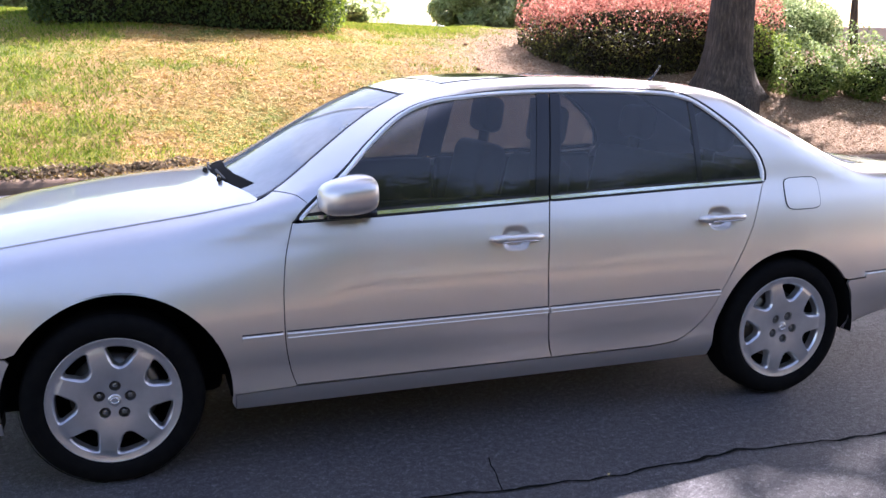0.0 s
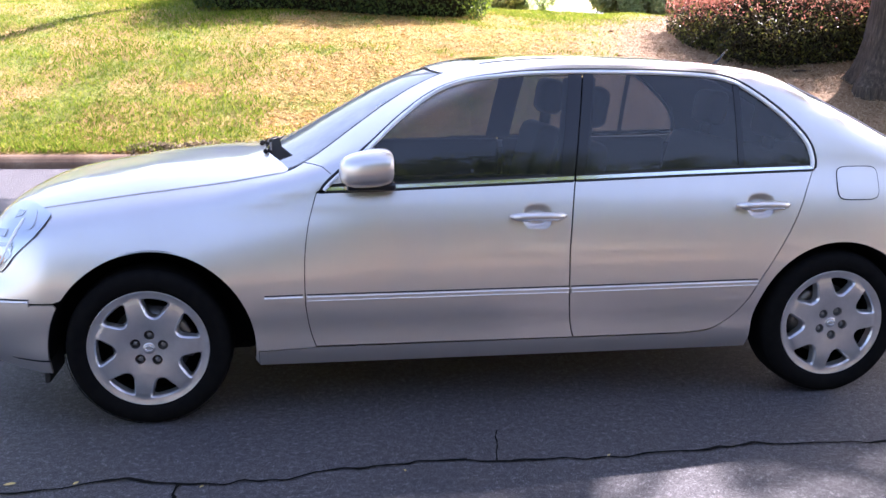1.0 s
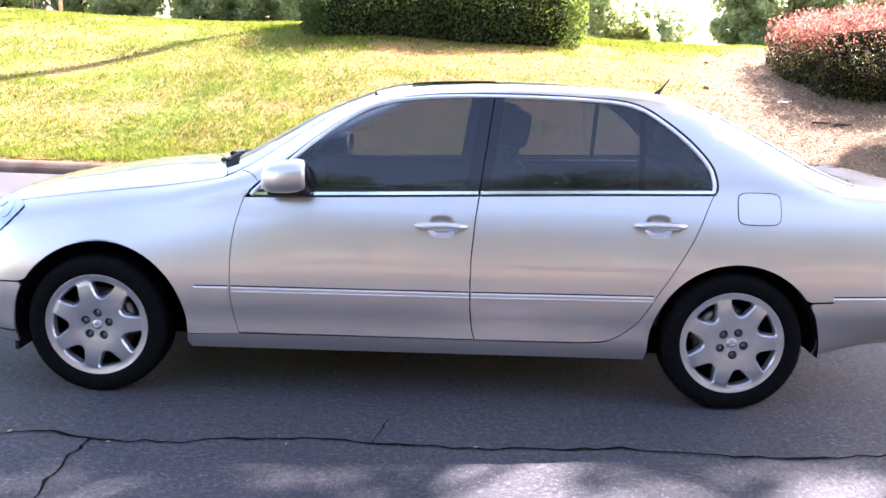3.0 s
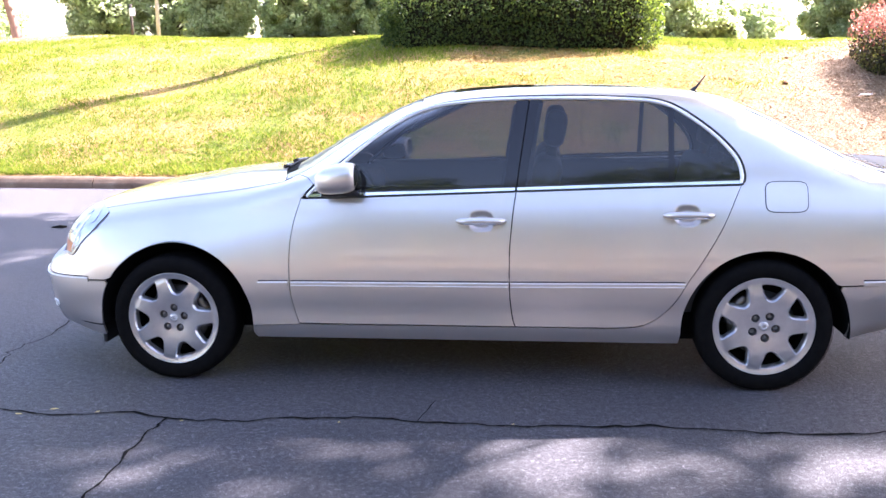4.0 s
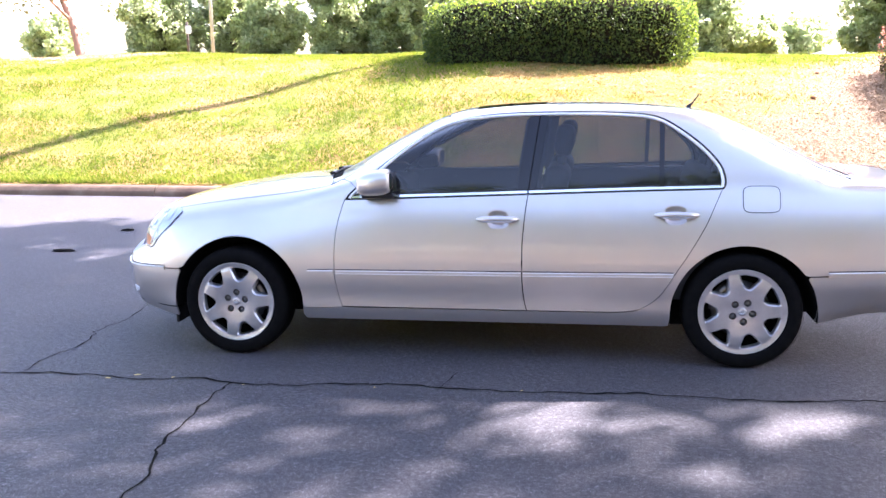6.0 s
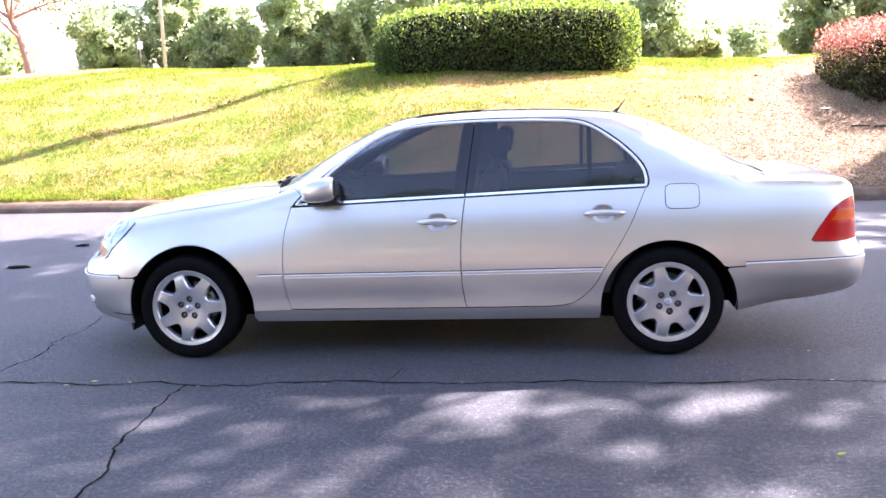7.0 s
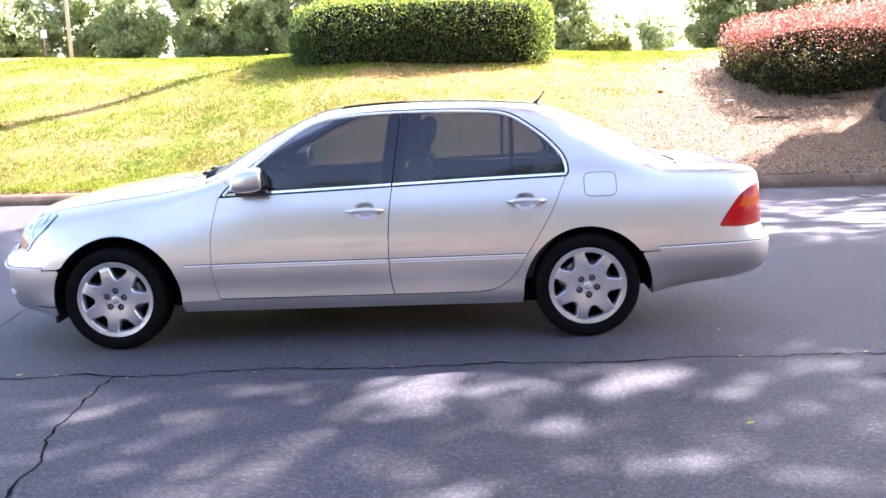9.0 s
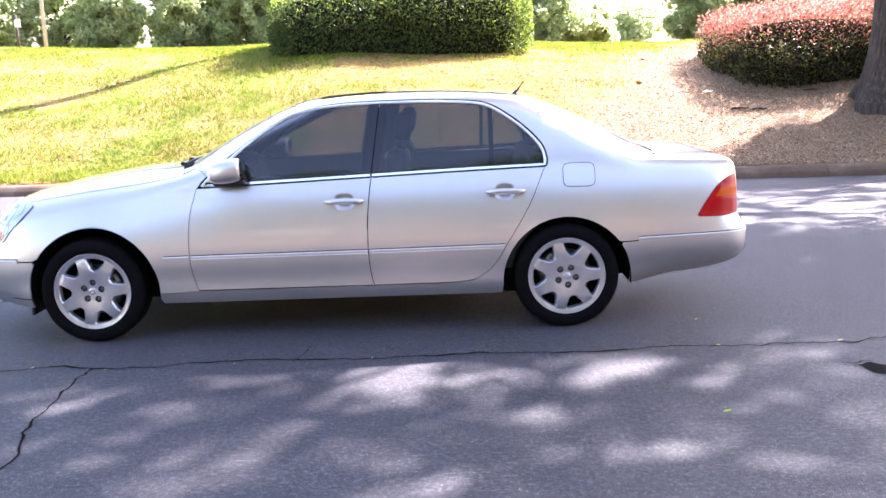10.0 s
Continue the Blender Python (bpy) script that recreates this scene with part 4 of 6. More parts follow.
    part("lamp_gasket", bm2, RUBBER, car, "thin black gasket round the lamp")
    tail_lamp = part("tail_lamp", bm, RED, car, "red tail lamp with an amber band")
    bm = bmesh.new()
    skin(bm, lz([(2.385, 0.778), (2.418, 0.83), (2.53, 0.832), (2.537, 0.780)]), side, -0.0065, 0.002)
    part("indicator_band", bm, AMBER, tail_lamp, "amber band")
    for x0, x1, z0, z1 in ((2.335, 2.535, 0.685, 0.762), (2.435, 2.525, 0.845, 0.885)):
        bm = bmesh.new()
        skin(bm, lz([(x0, z0), (x0 + 0.02, z1), (x1 - 0.006, z1), (x1, z0)]), side, -0.0058, 0.002)
        part("lamp_chamber", bm, RED_DEEP, tail_lamp, "deeper red chamber")
    xs = np.linspace(-2.20, -1.842, 20)
    st = [(x, 0.284) for x in xs] + [(x, 0.291) for x in xs[::-1]]
    panel("bumper_groove", st, RUBBER, car, side=side, gap=0, inset=-0.0012, lip=0.0, label="thin dark groove above the chin")
    # front corner lamp in the bumper
    fog = [(-2.185 + 0.045 * math.cos(a), 0.362 + 0.021 * math.sin(a) + 0.008 * math.cos(a)) for a in np.linspace(0, 2 * math.pi, 25)[:-1]]
    bm = bmesh.new()
    skin(bm, to_arc(fog, "z"), side, -0.004, 0.004)
    part("fog_lamp", bm, BRIGHT, car, "small bright fog lamp in the bumper")
    return front_door, rear_door


near_front, near_rear = body_side(1)
far_front, far_rear = body_side(-1)


def handle(parent, x, z, keyhole, side):
    """A pull handle over the scooped recess of its door."""
    bm = bmesh.new()
    pts, rad = [], []
    for k in range(17):
        u = k / 16
        xx = x - 0.118 + 0.236 * u
        bow = 0.030 * min(1, 4 * u * (1 - u) * 1.6) + 0.008
        yy = on_body(xx, arc_at_z(xx, z)).y - bow
        pts.append((xx, yy * side, z + 0.003 * math.sin(u * math.pi)))
        rad.append(0.0155 * (0.35 + 0.65 * min(1, 7 * u) * min(1, 9 * (1 - u))) + 0.002)
    tube(bm, pts, rad, 12)
    for v in bm.verts:
        v.co.z = z + (v.co.z - z) * 1.05
    ob = part("door_handle", bm, PAINT, parent, "silver pull handle with a bright edge")
    bm = bmesh.new()
    tube(bm, [(a, (abs(b) + r * 0.72) * -side, c - r * 0.62) for (a, b, c), r in zip(pts[1:-1], rad[1:-1])], [0.0028] * 15, 6)
    part("bright_line", bm, CHROME, ob)
    if keyhole:
        bm = bmesh.new()
        a, b, c = pts[14]
        lathe(bm, [(0.0001, -0.0155), (0.0085, -0.0155), (0.0095, -0.013), (0.0095, 0.0)], centre=(a, b, c), sides=20, sgn=side)
        part("keyhole", bm, CHROME, ob, "round key lock")


for fd, rd, sd in ((near_front, near_rear, 1), (far_front, far_rear, -1)):
    handle(fd, 0.117, 0.833, True, sd)
    handle(rd, 1.10, 0.861, False, sd)

# bonnet, screens, roof and boot lid, across the full width
hood = line_y(hood_y, -2.27, -0.91) + [(-0.902, arc_at_y(-0.902, 0.69)), (-0.920, arc_at_y(-0.920, 0.61)), (-0.966, arc_at_y(-0.966, 0.44)), (-1.008, arc_at_y(-1.008, 0.25)), (-1.022, arc_end(-1.022))] + line_mid(-1.03, -2.27)
bm = bmesh.new()
skin(bm, shrink(hood, -0.006), 1, -0.0026, 0.003, both=True)
bonnet = part("bonnet", bm, PAINT, car, "silver bonnet")
for sd in (1, -1):
    edge = [on_body(x, s - 0.003, 0.0005) for x, s in line_y(hood_y, -2.2, -0.93)]
    bm = tube(bmesh.new(), [(q.x, q.y * sd, q.z) for q in edge], [0.0055] * len(edge), 8)
    part("rolled_edge", bm, PAINT, bonnet, "rounded folded edge of the bonnet")
nose = [(-2.27, arc_at_z(-2.27, 0.529)), (-2.27, arc_at_y(-2.27, hood_y(-2.27)))] + [(-2.27, arc_end(-2.27))] + line_mid(-2.28, -2.322, 6) + [(-2.322, arc_at_z(-2.322, 0.525))]
bm = bmesh.new()
skin(bm, nose, 1, 0.001, 0.0, both=True)
part("bonnet_nose", bm, PAINT, car)
scr = line_y(screen_y, -0.90, -0.22) + [(-0.228, arc_at_y(-0.228, 0.345)), (-0.253, arc_at_y(-0.253, 0.2)), (-0.262, arc_end(-0.262))] + line_mid(-0.28, -1.02) + [(-1.005, arc_at_y(-1.005, 0.25)), (-0.965, arc_at_y(-0.965, 0.45)), (-0.92, arc_at_y(-0.92, 0.62))]
bm = bmesh.new()
skin(bm, shrink(scr, 0.004), 1, 0.004, 0.004, both=True)
part("windscreen", bm, SCREEN, car, "clear curved windscreen with a black border")
foot = [(-0.952, 0.50), (-0.965, 0.45), (-1.005, 0.25), (-1.02, 0.0)]
low = [(x, arc_at_y(x, y) if y else arc_end(x)) for x, y in foot]
high = [(x + 0.07, arc_at_y(x + 0.07, y * 0.99) if y else arc_end(x + 0.07)) for x, y in foot]
bm = bmesh.new()
skin(bm, low + high[::-1], 1, 0.0025, 0.002, both=True)
part("windscreen_foot_border", bm, DARK, car, "black printed border along the foot of the windscreen")
cowl = [(-0.93, arc_at_y(-0.93, 0.70)), (-0.90, arc_at_y(-0.90, 0.705)), (-0.92, arc_at_y(-0.92, 0.62)), (-0.965, arc_at_y(-0.965, 0.45)), (-1.005, arc_at_y(-1.005, 0.25)), (-1.02, arc_end(-1.02)), (-1.10, arc_end(-1.10)), (-1.08, arc_at_y(-1.08, 0.25)), (-1.03, arc_at_y(-1.03, 0.48)), (-0.985, arc_at_y(-0.985, 0.66))]
bm = bmesh.new()
skin(bm, cowl, 1, 0.014, 0.0, both=True)
part("cowl_grille", bm, RUBBER, car, "black plastic cowl below the windscreen")
bm = bmesh.new()
edge = line_y(screen_y, -0.90, -0.22)
skin(bm, edge + [(x, s + 0.022) for x, s in edge[::-1]], 1, 0.0015, 0.003)
part("windscreen_seal", bm, RUBBER, car)
bm = bmesh.new()
skin(bm, edge + [(x, s + 0.075) for x, s in edge[::-1]], -1, 0.0015, 0.003)
part("windscreen_seal", bm, RUBBER, car)
roof_edge = line_y(roof_y, -0.205, 1.38)
rf = roof_edge + [(1.385, arc_at_y(1.385, 0.48)), (1.375, arc_at_y(1.375, 0.3)), (1.365, arc_end(1.365))] + line_mid(1.35, -0.25, 50) + [(-0.245, arc_at_y(-0.245, 0.2)), (-0.222, arc_at_y(-0.222, 0.345))]
bm = bmesh.new()
skin(bm, rf, 1, 0, 0.01, both=True)
roof = part("roof", bm, PAINT, car, "silver roof with a closed sunroof")
sr = line_y(lambda x: 0.40, -0.05, 0.36) + line_mid(0.37, -0.06)
bm = bmesh.new()
skin(bm, sr, 1, -0.003, 0.003, both=True)
part("sunroof", bm, BLACK, roof, "dark sunroof panel")
rw = line_y(rear_y, 1.42, 2.04) + [(2.075, arc_at_y(2.075, 0.4)), (2.09, arc_end(2.09))] + line_mid(2.08, 1.37) + [(1.385, arc_at_y(1.385, 0.3)), (1.41, arc_at_y(1.41, 0.5))]
bm = bmesh.new()
skin(bm, shrink(rw, 0.003), 1, 0.004, 0.004, both=True)
part("rear_window", bm, REAR_GLASS, car, "tinted rear window")
for sd in (1, -1):
    edge = line_y(rear_y, 1.42, 2.07)
    bm = bmesh.new()
    # wide white strip: trim together with the painted glare on the pillar edge
    skin(bm, [(x, s - 0.006) for x, s in edge] + [(x, s + 0.055) for x, s in edge[::-1]], sd, -0.005, 0.004)
    part("rear_window_glare_trim", bm, BRIGHT, car, "bright trim along the rear window, whitened for the pillar's glare")
tl = line_y(trunk_y, 2.05, 2.54) + [(2.553, arc_at_z(2.553, 0.80)), (2.565, arc_at_z(2.565, 0.66))] + [(2.567, arc_end(2.567))] + line_mid(2.56, 2.11, 40) + [(2.095, arc_at_y(2.095, 0.4))]
bm = bmesh.new()
skin(bm, tl, 1, 0, 0.012, both=True)
part("boot_lid", bm, PAINT, car, "silver boot lid")
bm = bmesh.new()
bt = [(2.577, arc_at_z(2.577, 0.559)), (2.64, arc_at_z(2.64, 0.55)), (2.667, arc_at_z(2.667, 0.52))] + line_mid(2.67, 2.567, 10)
skin(bm, bt, 1, 0.001, 0.0, both=True)
part("rear_bumper_top", bm, PAINT, car)
# end faces of the bumpers
for name, x in (("front_bumper", -2.322), ("rear_bumper", 2.667)):
    bm = bmesh.new()
    a, y, z = section(x)
    ring = [(float(-yy), float(zz)) for yy, zz in zip(y[::3], z[::3])]
    ring = ring + [(-yy, zz) for yy, zz in ring[::-1]]
    outer = [bm.verts.new((x, yy, zz)) for yy, zz in ring]
    sgn = -1 if x < 0 else 1
    cz = sum(p[1] for p in ring) / len(ring)
    mid_ring = [bm.verts.new((x + sgn * 0.02, yy * 0.9, cz + (zz - cz) * 0.85)) for yy, zz in ring]
    k = len(ring)
    for i in range(k):
        bm.faces.new((outer[i], outer[(i + 1) % k], mid_ring[(i + 1) % k], mid_ring[i]))
    bm.faces.new(mid_ring)
    bmesh.ops.remove_doubles(bm, verts=bm.verts[:], dist=1e-4)
    bmesh.ops.recalc_face_normals(bm, faces=bm.faces)
    part(name, smooth(bm), PAINT, car, "silver painted bumper")

# inner shell: dark lining behind the panel gaps, floor, wheel houses
for sd in (1, -1):
    low = [(-2.08, 0.52), (-2.06, 0.46), (-1.9, 0.44)] + arch(-1.443, 0.318, 0.412, 163, -5) + [(-1.0, 0.27), (1.03, 0.27)] + arch(1.462, 0.300, 0.402, 183, 22) + [(1.9, 0.47), (2.2, 0.48), (2.44, 0.50), (2.44, 0.9), (1.9, 0.93), (1.36, 0.97), (0.28, 0.945), (-0.78, 0.91), (-1.5, 0.82), (-1.78, 0.78), (-1.9, 0.6), (-2.1, 0.58)]
    panel("inner_shell", low, DARK, car, side=sd, gap=0, inset=0.05, lip=0.0, label="dark structure behind the panels")
    for cx, cz, r in ((-1.443, 0.318, 0.408), (1.462, 0.300, 0.398)):
        bm = bmesh.new()
        n = 40
        a0, a1 = -5, 185
        lines = []
        for yy in (0.885, 0.86, 0.60):
            lines.append([bm.verts.new((cx + r * math.cos(radians(a0 + (a1 - a0) * k / n)), -yy * sd, cz + r * math.sin(radians(a0 + (a1 - a0) * k / n)))) for k in range(n + 1)])
        for la, lb in zip(lines, lines[1:]):
            for k in range(n):
                bm.faces.new((la[k], la[k + 1], lb[k + 1], lb[k])).smooth = True
        bm.faces.new(lines[-1])
        part("wheel_house", bm, DARK, car, "black wheel-arch liner")
# the second and third boxes are added unseen to block light under the car
for name, size in (("floor_pan", (-1.04, 1.06, -0.82, 0.82, 0.245, 0.30, 0.02)), ("underbody_light_block", (-1.0, 1.07, -0.50, 0.80, 0.145, 0.24, 0.03)), ("side_light_block", (-1.0, 1.07, 0.70, 0.83, 0.075, 0.24, 0.02)), ("engine_tray", (-2.02, -1.05, -0.58, 0.58, 0.20, 0.62, 0.04)), ("rear_subframe", (1.07, 1.70, -0.58, 0.58, 0.16, 0.62, 0.04)), ("boot_floor", (1.71, 2.42, -0.58, 0.58, 0.285, 0.62, 0.04))):
    bm = bmesh.new()
    box(bm, *size)
    part(name, bm, DARK, car, "dark underbody block")
bm = bmesh.new()
box(bm, 1.9, 2.15, -0.30, -0.06, 0.275, 0.345, 0.03)
tube(bm, [(2.0, -0.45, 0.335), (2.42, -0.47, 0.335)], [0.028, 0.028], 12)
part("exhaust", bm, DARK, car, "dark exhaust under the tail")
bm = bmesh.new()
box(bm, -1.0, -0.62, -0.70, 0.70, 0.62, 0.965, 0.05, 3)
part("dashboard", bm, TRIM_IN, car, "dark dashboard")
bm = bmesh.new()
box(bm, 1.45, 2.05, -0.66, 0.66, 0.80, 0.965, 0.03)
part("parcel_shelf", bm, TRIM_IN, car, "dark rear shelf")
for sd in (1, -1):
    for (x0, x1), par in (((-0.72, 0.27), near_front if sd > 0 else far_front), ((0.30, 1.27), near_rear if sd > 0 else far_rear)):
        bm = bmesh.new()
        box(bm, x0, x1, (0.70 if sd < 0 else -0.775), (0.775 if sd < 0 else -0.70), 0.36, 0.985, 0.02)
        part("door_lining", bm, TRIM_IN, par, "dark door lining")


def seat(x, y, w, name, back=0.62):
    bm = bmesh.new()
    box(bm, x - 0.30, x + 0.24, y - w / 2, y + w / 2, 0.34, 0.58, 0.07, 3)
    ob = part(name, smooth(bm), SEAT, car, "dark leather seat")
    bm = bmesh.new()
    box(bm, -0.075, 0.075, -w / 2 + 0.02, w / 2 - 0.02, 0, back, 0.06, 3)
    bmesh.ops.transform(bm, matrix=pose(x + 0.24, y, 0.50, 0, 13, 0), verts=bm.verts[:])
    part("seat_back", smooth(bm), SEAT, ob)
    for yy in ((0,) if w < 0.7 else (-0.36, 0.36)):
        bm = bmesh.new()
        box(bm, -0.055, 0.055, -0.135, 0.135, 0, 0.185, 0.045, 3)
        bmesh.ops.transform(bm, matrix=pose(x + 0.24 + 0.15, y + yy, 0.50 + back + 0.035, 0, 9, 0), verts=bm.verts[:])
        part("headrest", smooth(bm), SEAT, ob)
        bm = bmesh.new()
        tube(bm, [(x + 0.375, y + yy, 0.50 + back - 0.06), (x + 0.395, y + yy, 0.50 + back + 0.06)], [0.03, 0.03], 8)
        part("headrest_stem", bm, SEAT, ob)


seat(0.07, -0.38, 0.52, "front_seat")
seat(0.07, 0.38, 0.52, "front_seat")
seat(0.98, 0, 1.34, "rear_seat", 0.56)
bm = bmesh.new()
R, r = 0.19, 0.016
ringpts = [(0.0, R * math.cos(2 * math.pi * k / 36), R * math.sin(2 * math.pi * k / 36)) for k in range(37)]
tube(bm, ringpts, [r] * 37, 8, False)
for a in (0, 180, 270):
    tube(bm, [(0.03, 0, 0), (0, R * math.cos(radians(a)), R * math.sin(radians(a)))], [0.02, 0.014], 8)
bmesh.ops.transform(bm, matrix=pose(-0.50, -0.38, 0.87, 0, -25, 0), verts=bm.verts[:])
part("steering_wheel", bm, TRIM_IN, car, "dark steering wheel")
bm = bmesh.new()
box(bm, -0.45, -0.42, -0.12, 0.12, 1.225, 1.285, 0.012)
part("rear_view_mirror", bm, TRIM_IN, car, "inside mirror")


def door_mirror(side, parent):
    """A rounded mirror housing on a short foot."""
    bm = bmesh.new()
    n, rings = 28, []
    prof = [(0.0, 0.22, 0.26), (0.005, 0.50, 0.54), (0.02, 0.72, 0.75), (0.045, 0.87, 0.89), (0.08, 0.955, 0.963), (0.108, 0.99, 0.992), (0.13, 1.0, 1.0), (0.152, 0.987, 0.975), (0.168, 0.955, 0.93), (0.179, 0.90, 0.85), (0.185, 0.82, 0.75), (0.186, 0.77, 0.69)]
    for o, fy, fz in prof:
        ring = []
        for k in range(n):
            a = 2 * math.pi * k / n
            yy = math.copysign(abs(math.cos(a)) ** 0.7, math.cos(a)) * 0.104 * fy
            zz = math.copysign(abs(math.sin(a)) ** 0.75, math.sin(a)) * 0.071 * fz
            ring.append(bm.verts.new((-0.692 + o * 1.08 - 0.10 * yy, -(0.895 - yy) * side, 1.040 + zz + (0.14 * (o - 0.09) if zz > 0 else -0.0) + 0.012 * (zz < 0) * (o - 0.12) / 0.1)))
        rings.append(ring)
    for r0, r1 in zip(rings, rings[1:]):
        for k in range(n):
            bm.faces.new((r0[k], r0[(k + 1) % n], r1[(k + 1) % n], r1[k])).smooth = True
    bm.faces.new(rings[0])
    bmesh.ops.recalc_face_normals(bm, faces=bm.faces)
    m = part("door_mirror", bm, PAINT, parent, "silver rounded door mirror")
    bm = bmesh.new()
    x = -0.692 + 0.183 * 1.08
    f = [bm.verts.new((x - 0.004, v[1], v[2])) for v in [(0, -(0.895 - math.copysign(abs(math.cos(a)) ** 0.7, math.cos(a)) * 0.079) * side, 1.045 + math.copysign(abs(math.sin(a)) ** 0.75, math.sin(a)) * 0.048) for a in np.linspace(0, 2 * math.pi, 29)[:-1]]]
    bm.faces.new(f)
    part("mirror_glass", bm, CHROME, m, "mirror glass")
    bm = bmesh.new()
    box(bm, -0.665, -0.47, min(-0.78 * side, -0.91 * side), max(-0.78 * side, -0.91 * side), 0.950, 0.984, 0.012)
    part("mirror_foot", bm, BLACK, m, "dark mirror foot")
    bm = bmesh.new()
    tri = [(-0.752, 0.965), (-0.60, 0.980), (-0.60, 1.085)]
    skin(bm, to_arc(dense(tri), "z"), side, -0.002, 0.004)
    part("mirror_sail", bm, PAINT, m, "silver corner plate")


door_mirror(1, near_front)
door_mirror(-1, far_front)


# wheels
def wheel(cx, cy, cz, side, turn, nuts):
    """Tyre, seven-spoke alloy with five nuts, brake disc. The face looks along -y for side 1."""
    hub = new("wheel")
    hub.location = (cx, cy, cz)
    hub.parent = car
    hub["label"] = "seven-spoke silver alloy wheel with a black tyre"

    def put(name, bm, material, label=""):
        if side < 0:
            for v in bm.verts:
                v.co.y = -v.co.y
            bmesh.ops.reverse_faces(bm, faces=bm.faces[:])
        me = bpy.data.meshes.new(name)
        bm.to_mesh(me)
        bm.free()
        me.materials.append(material)
        ob = new(name, me)
        ob.parent = hub
        if label:
            ob["label"] = label
        return ob

    bm = bmesh.new()
    prof = [(0.226, 0.19), (0.262, 0.215), (0.30, 0.212), (0.318, 0.195), (0.325, 0.17), (0.327, 0.11), (0.325, 0.05), (0.319, 0.025), (0.309, 0.010), (0.296, 0.003), (0.278, -0.001), (0.258, 0.001), (0.246, 0.006), (0.239, 0.013), (0.236, 0.02)]
    lathe(bm, [(r, o - 0.015) for r, o in prof], sides=72)
    bmesh.ops.recalc_face_normals(bm, faces=bm.faces)
    put("tyre", bm, TYRE, "black tyre")
    bm = bmesh.new()
    for g in (0.035, 0.075, 0.115, 0.15):
        lathe(bm, [(0.3285, g - 0.015), (0.3285, g - 0.007)], sides=72)
    put("tread_ribs", bm, TYRE)
    bm = bmesh.new()
    lathe(bm, [(0.2365, 0.003), (0.2388, -0.001), (0.2385, -0.0038), (0.2368, -0.0046), (0.2345, -0.0042), (0.232, 0.0), (0.229, 0.01), (0.219, 0.02), (0.212, 0.08), (0.210, 0.18)], sides=72)
    bmesh.ops.recalc_face_normals(bm, faces=bm.faces)
    put("rim", bm, ALLOY, "silver rim edge")

    # the spoked face: an outline with seven openings, dished and thick
    bm = bmesh.new()
    loops = [[(0.2335 * math.cos(a), 0.2335 * math.sin(a)) for a in np.linspace(0, 2 * math.pi, 113)[:-1]]]
    for k in range(7):
        c = radians(turn + k * 360 / 7)
        ctrl = [(0.124, 0.0), (0.1275, 0.10), (0.138, 0.185), (0.158, 0.245), (0.182, 0.285), (0.199, 0.30), (0.2085, 0.25), (0.212, 0.0)]
        right = curve([(r, a) for r, a in ctrl], 4)
        pts = right + [(r, -a) for r, a in right[-2:0:-1]]
        loops.append([(r * math.cos(c + a), r * math.sin(c + a)) for r, a in pts])
    for k in range(5):
        c = radians(nuts + k * 72)
        loops.append([(0.0565 * math.cos(c) + 0.0205 * math.cos(a), 0.0565 * math.sin(c) + 0.0205 * math.sin(a)) for a in np.linspace(0, 2 * math.pi, 17)[:-1]])
    edges = []
    for lp in loops:
        vs = [bm.verts.new((x, 0, z)) for x, z in lp]
        edges += [bm.edges.new((vs[i], vs[(i + 1) % len(vs)])) for i in range(len(vs))]
    bmesh.ops.triangle_fill(bm, use_beauty=True, edges=edges)
    for _ in range(3):
        big = [e for e in bm.edges if e.calc_length() > 0.022 and not e.is_boundary]
        bmesh.ops.subdivide_edges(bm, edges=big, cuts=1)
        bmesh.ops.triangulate(bm, faces=[f for f in bm.faces if len(f.verts) > 3])
    dish = mono([0, 0.03, 0.06, 0.10, 0.15, 0.19, 0.212, 0.2335], [0.012, 0.011, 0.009, 0.004, 0.001, 0.003, 0.008, 0.0036])
    for v in bm.verts:
        v.co.y = float(dish(math.hypot(v.co.x, v.co.z))) - 0.008
    for f in bm.faces:
        if f.normal.y > 0:
            f.normal_flip()
        f.smooth = True
    bm.normal_update()
    if sum(f.normal.y for f in bm.faces) > 0:
        bmesh.ops.reverse_faces(bm, faces=bm.faces[:])
    rim = [e for e in bm.edges if e.is_boundary]
    for e in rim:
        e.smooth = False
    prev = rim
    for dy, inn in ((0.0025, 0.0025), (0.006, 0.0045), (0.030, 0.005)):
        ret = bmesh.ops.extrude_edge_only(bm, edges=prev)["geom"]
        nv = [g for g in ret if isinstance(g, bmesh.types.BMVert)]
        for v in nv:
            v.co.y += dy
            # draw the walls of an opening together towards its own middle
            rr = math.hypot(v.co.x, v.co.z)
            if 0.1 < rr < 0.2195:
                k = round((math.degrees(math.atan2(v.co.z, v.co.x)) - turn) / (360 / 7))
                c = radians(turn + k * 360 / 7)
                m = Vector((0.178 * math.cos(c), v.co.y, 0.178 * math.sin(c)))
                v.co += (m - v.co).normalized() * inn
        prev = [g for g in ret if isinstance(g, bmesh.types.BMEdge) and g.is_boundary]
    for f in bm.faces:
        f.smooth = True
    bmesh.ops.recalc_face_normals(bm, faces=bm.faces)
    put("spokes", bm, ALLOY, "seven broad silver spokes")
    for k in range(5):
        c = radians(nuts + k * 72)
        bm = bmesh.new()
        lathe(bm, [(0.0205, 0.008), (0.0185, 0.024), (0.001, 0.0245)], sides=20, centre=(0.0565 * math.cos(c), 0, 0.0565 * math.sin(c)))
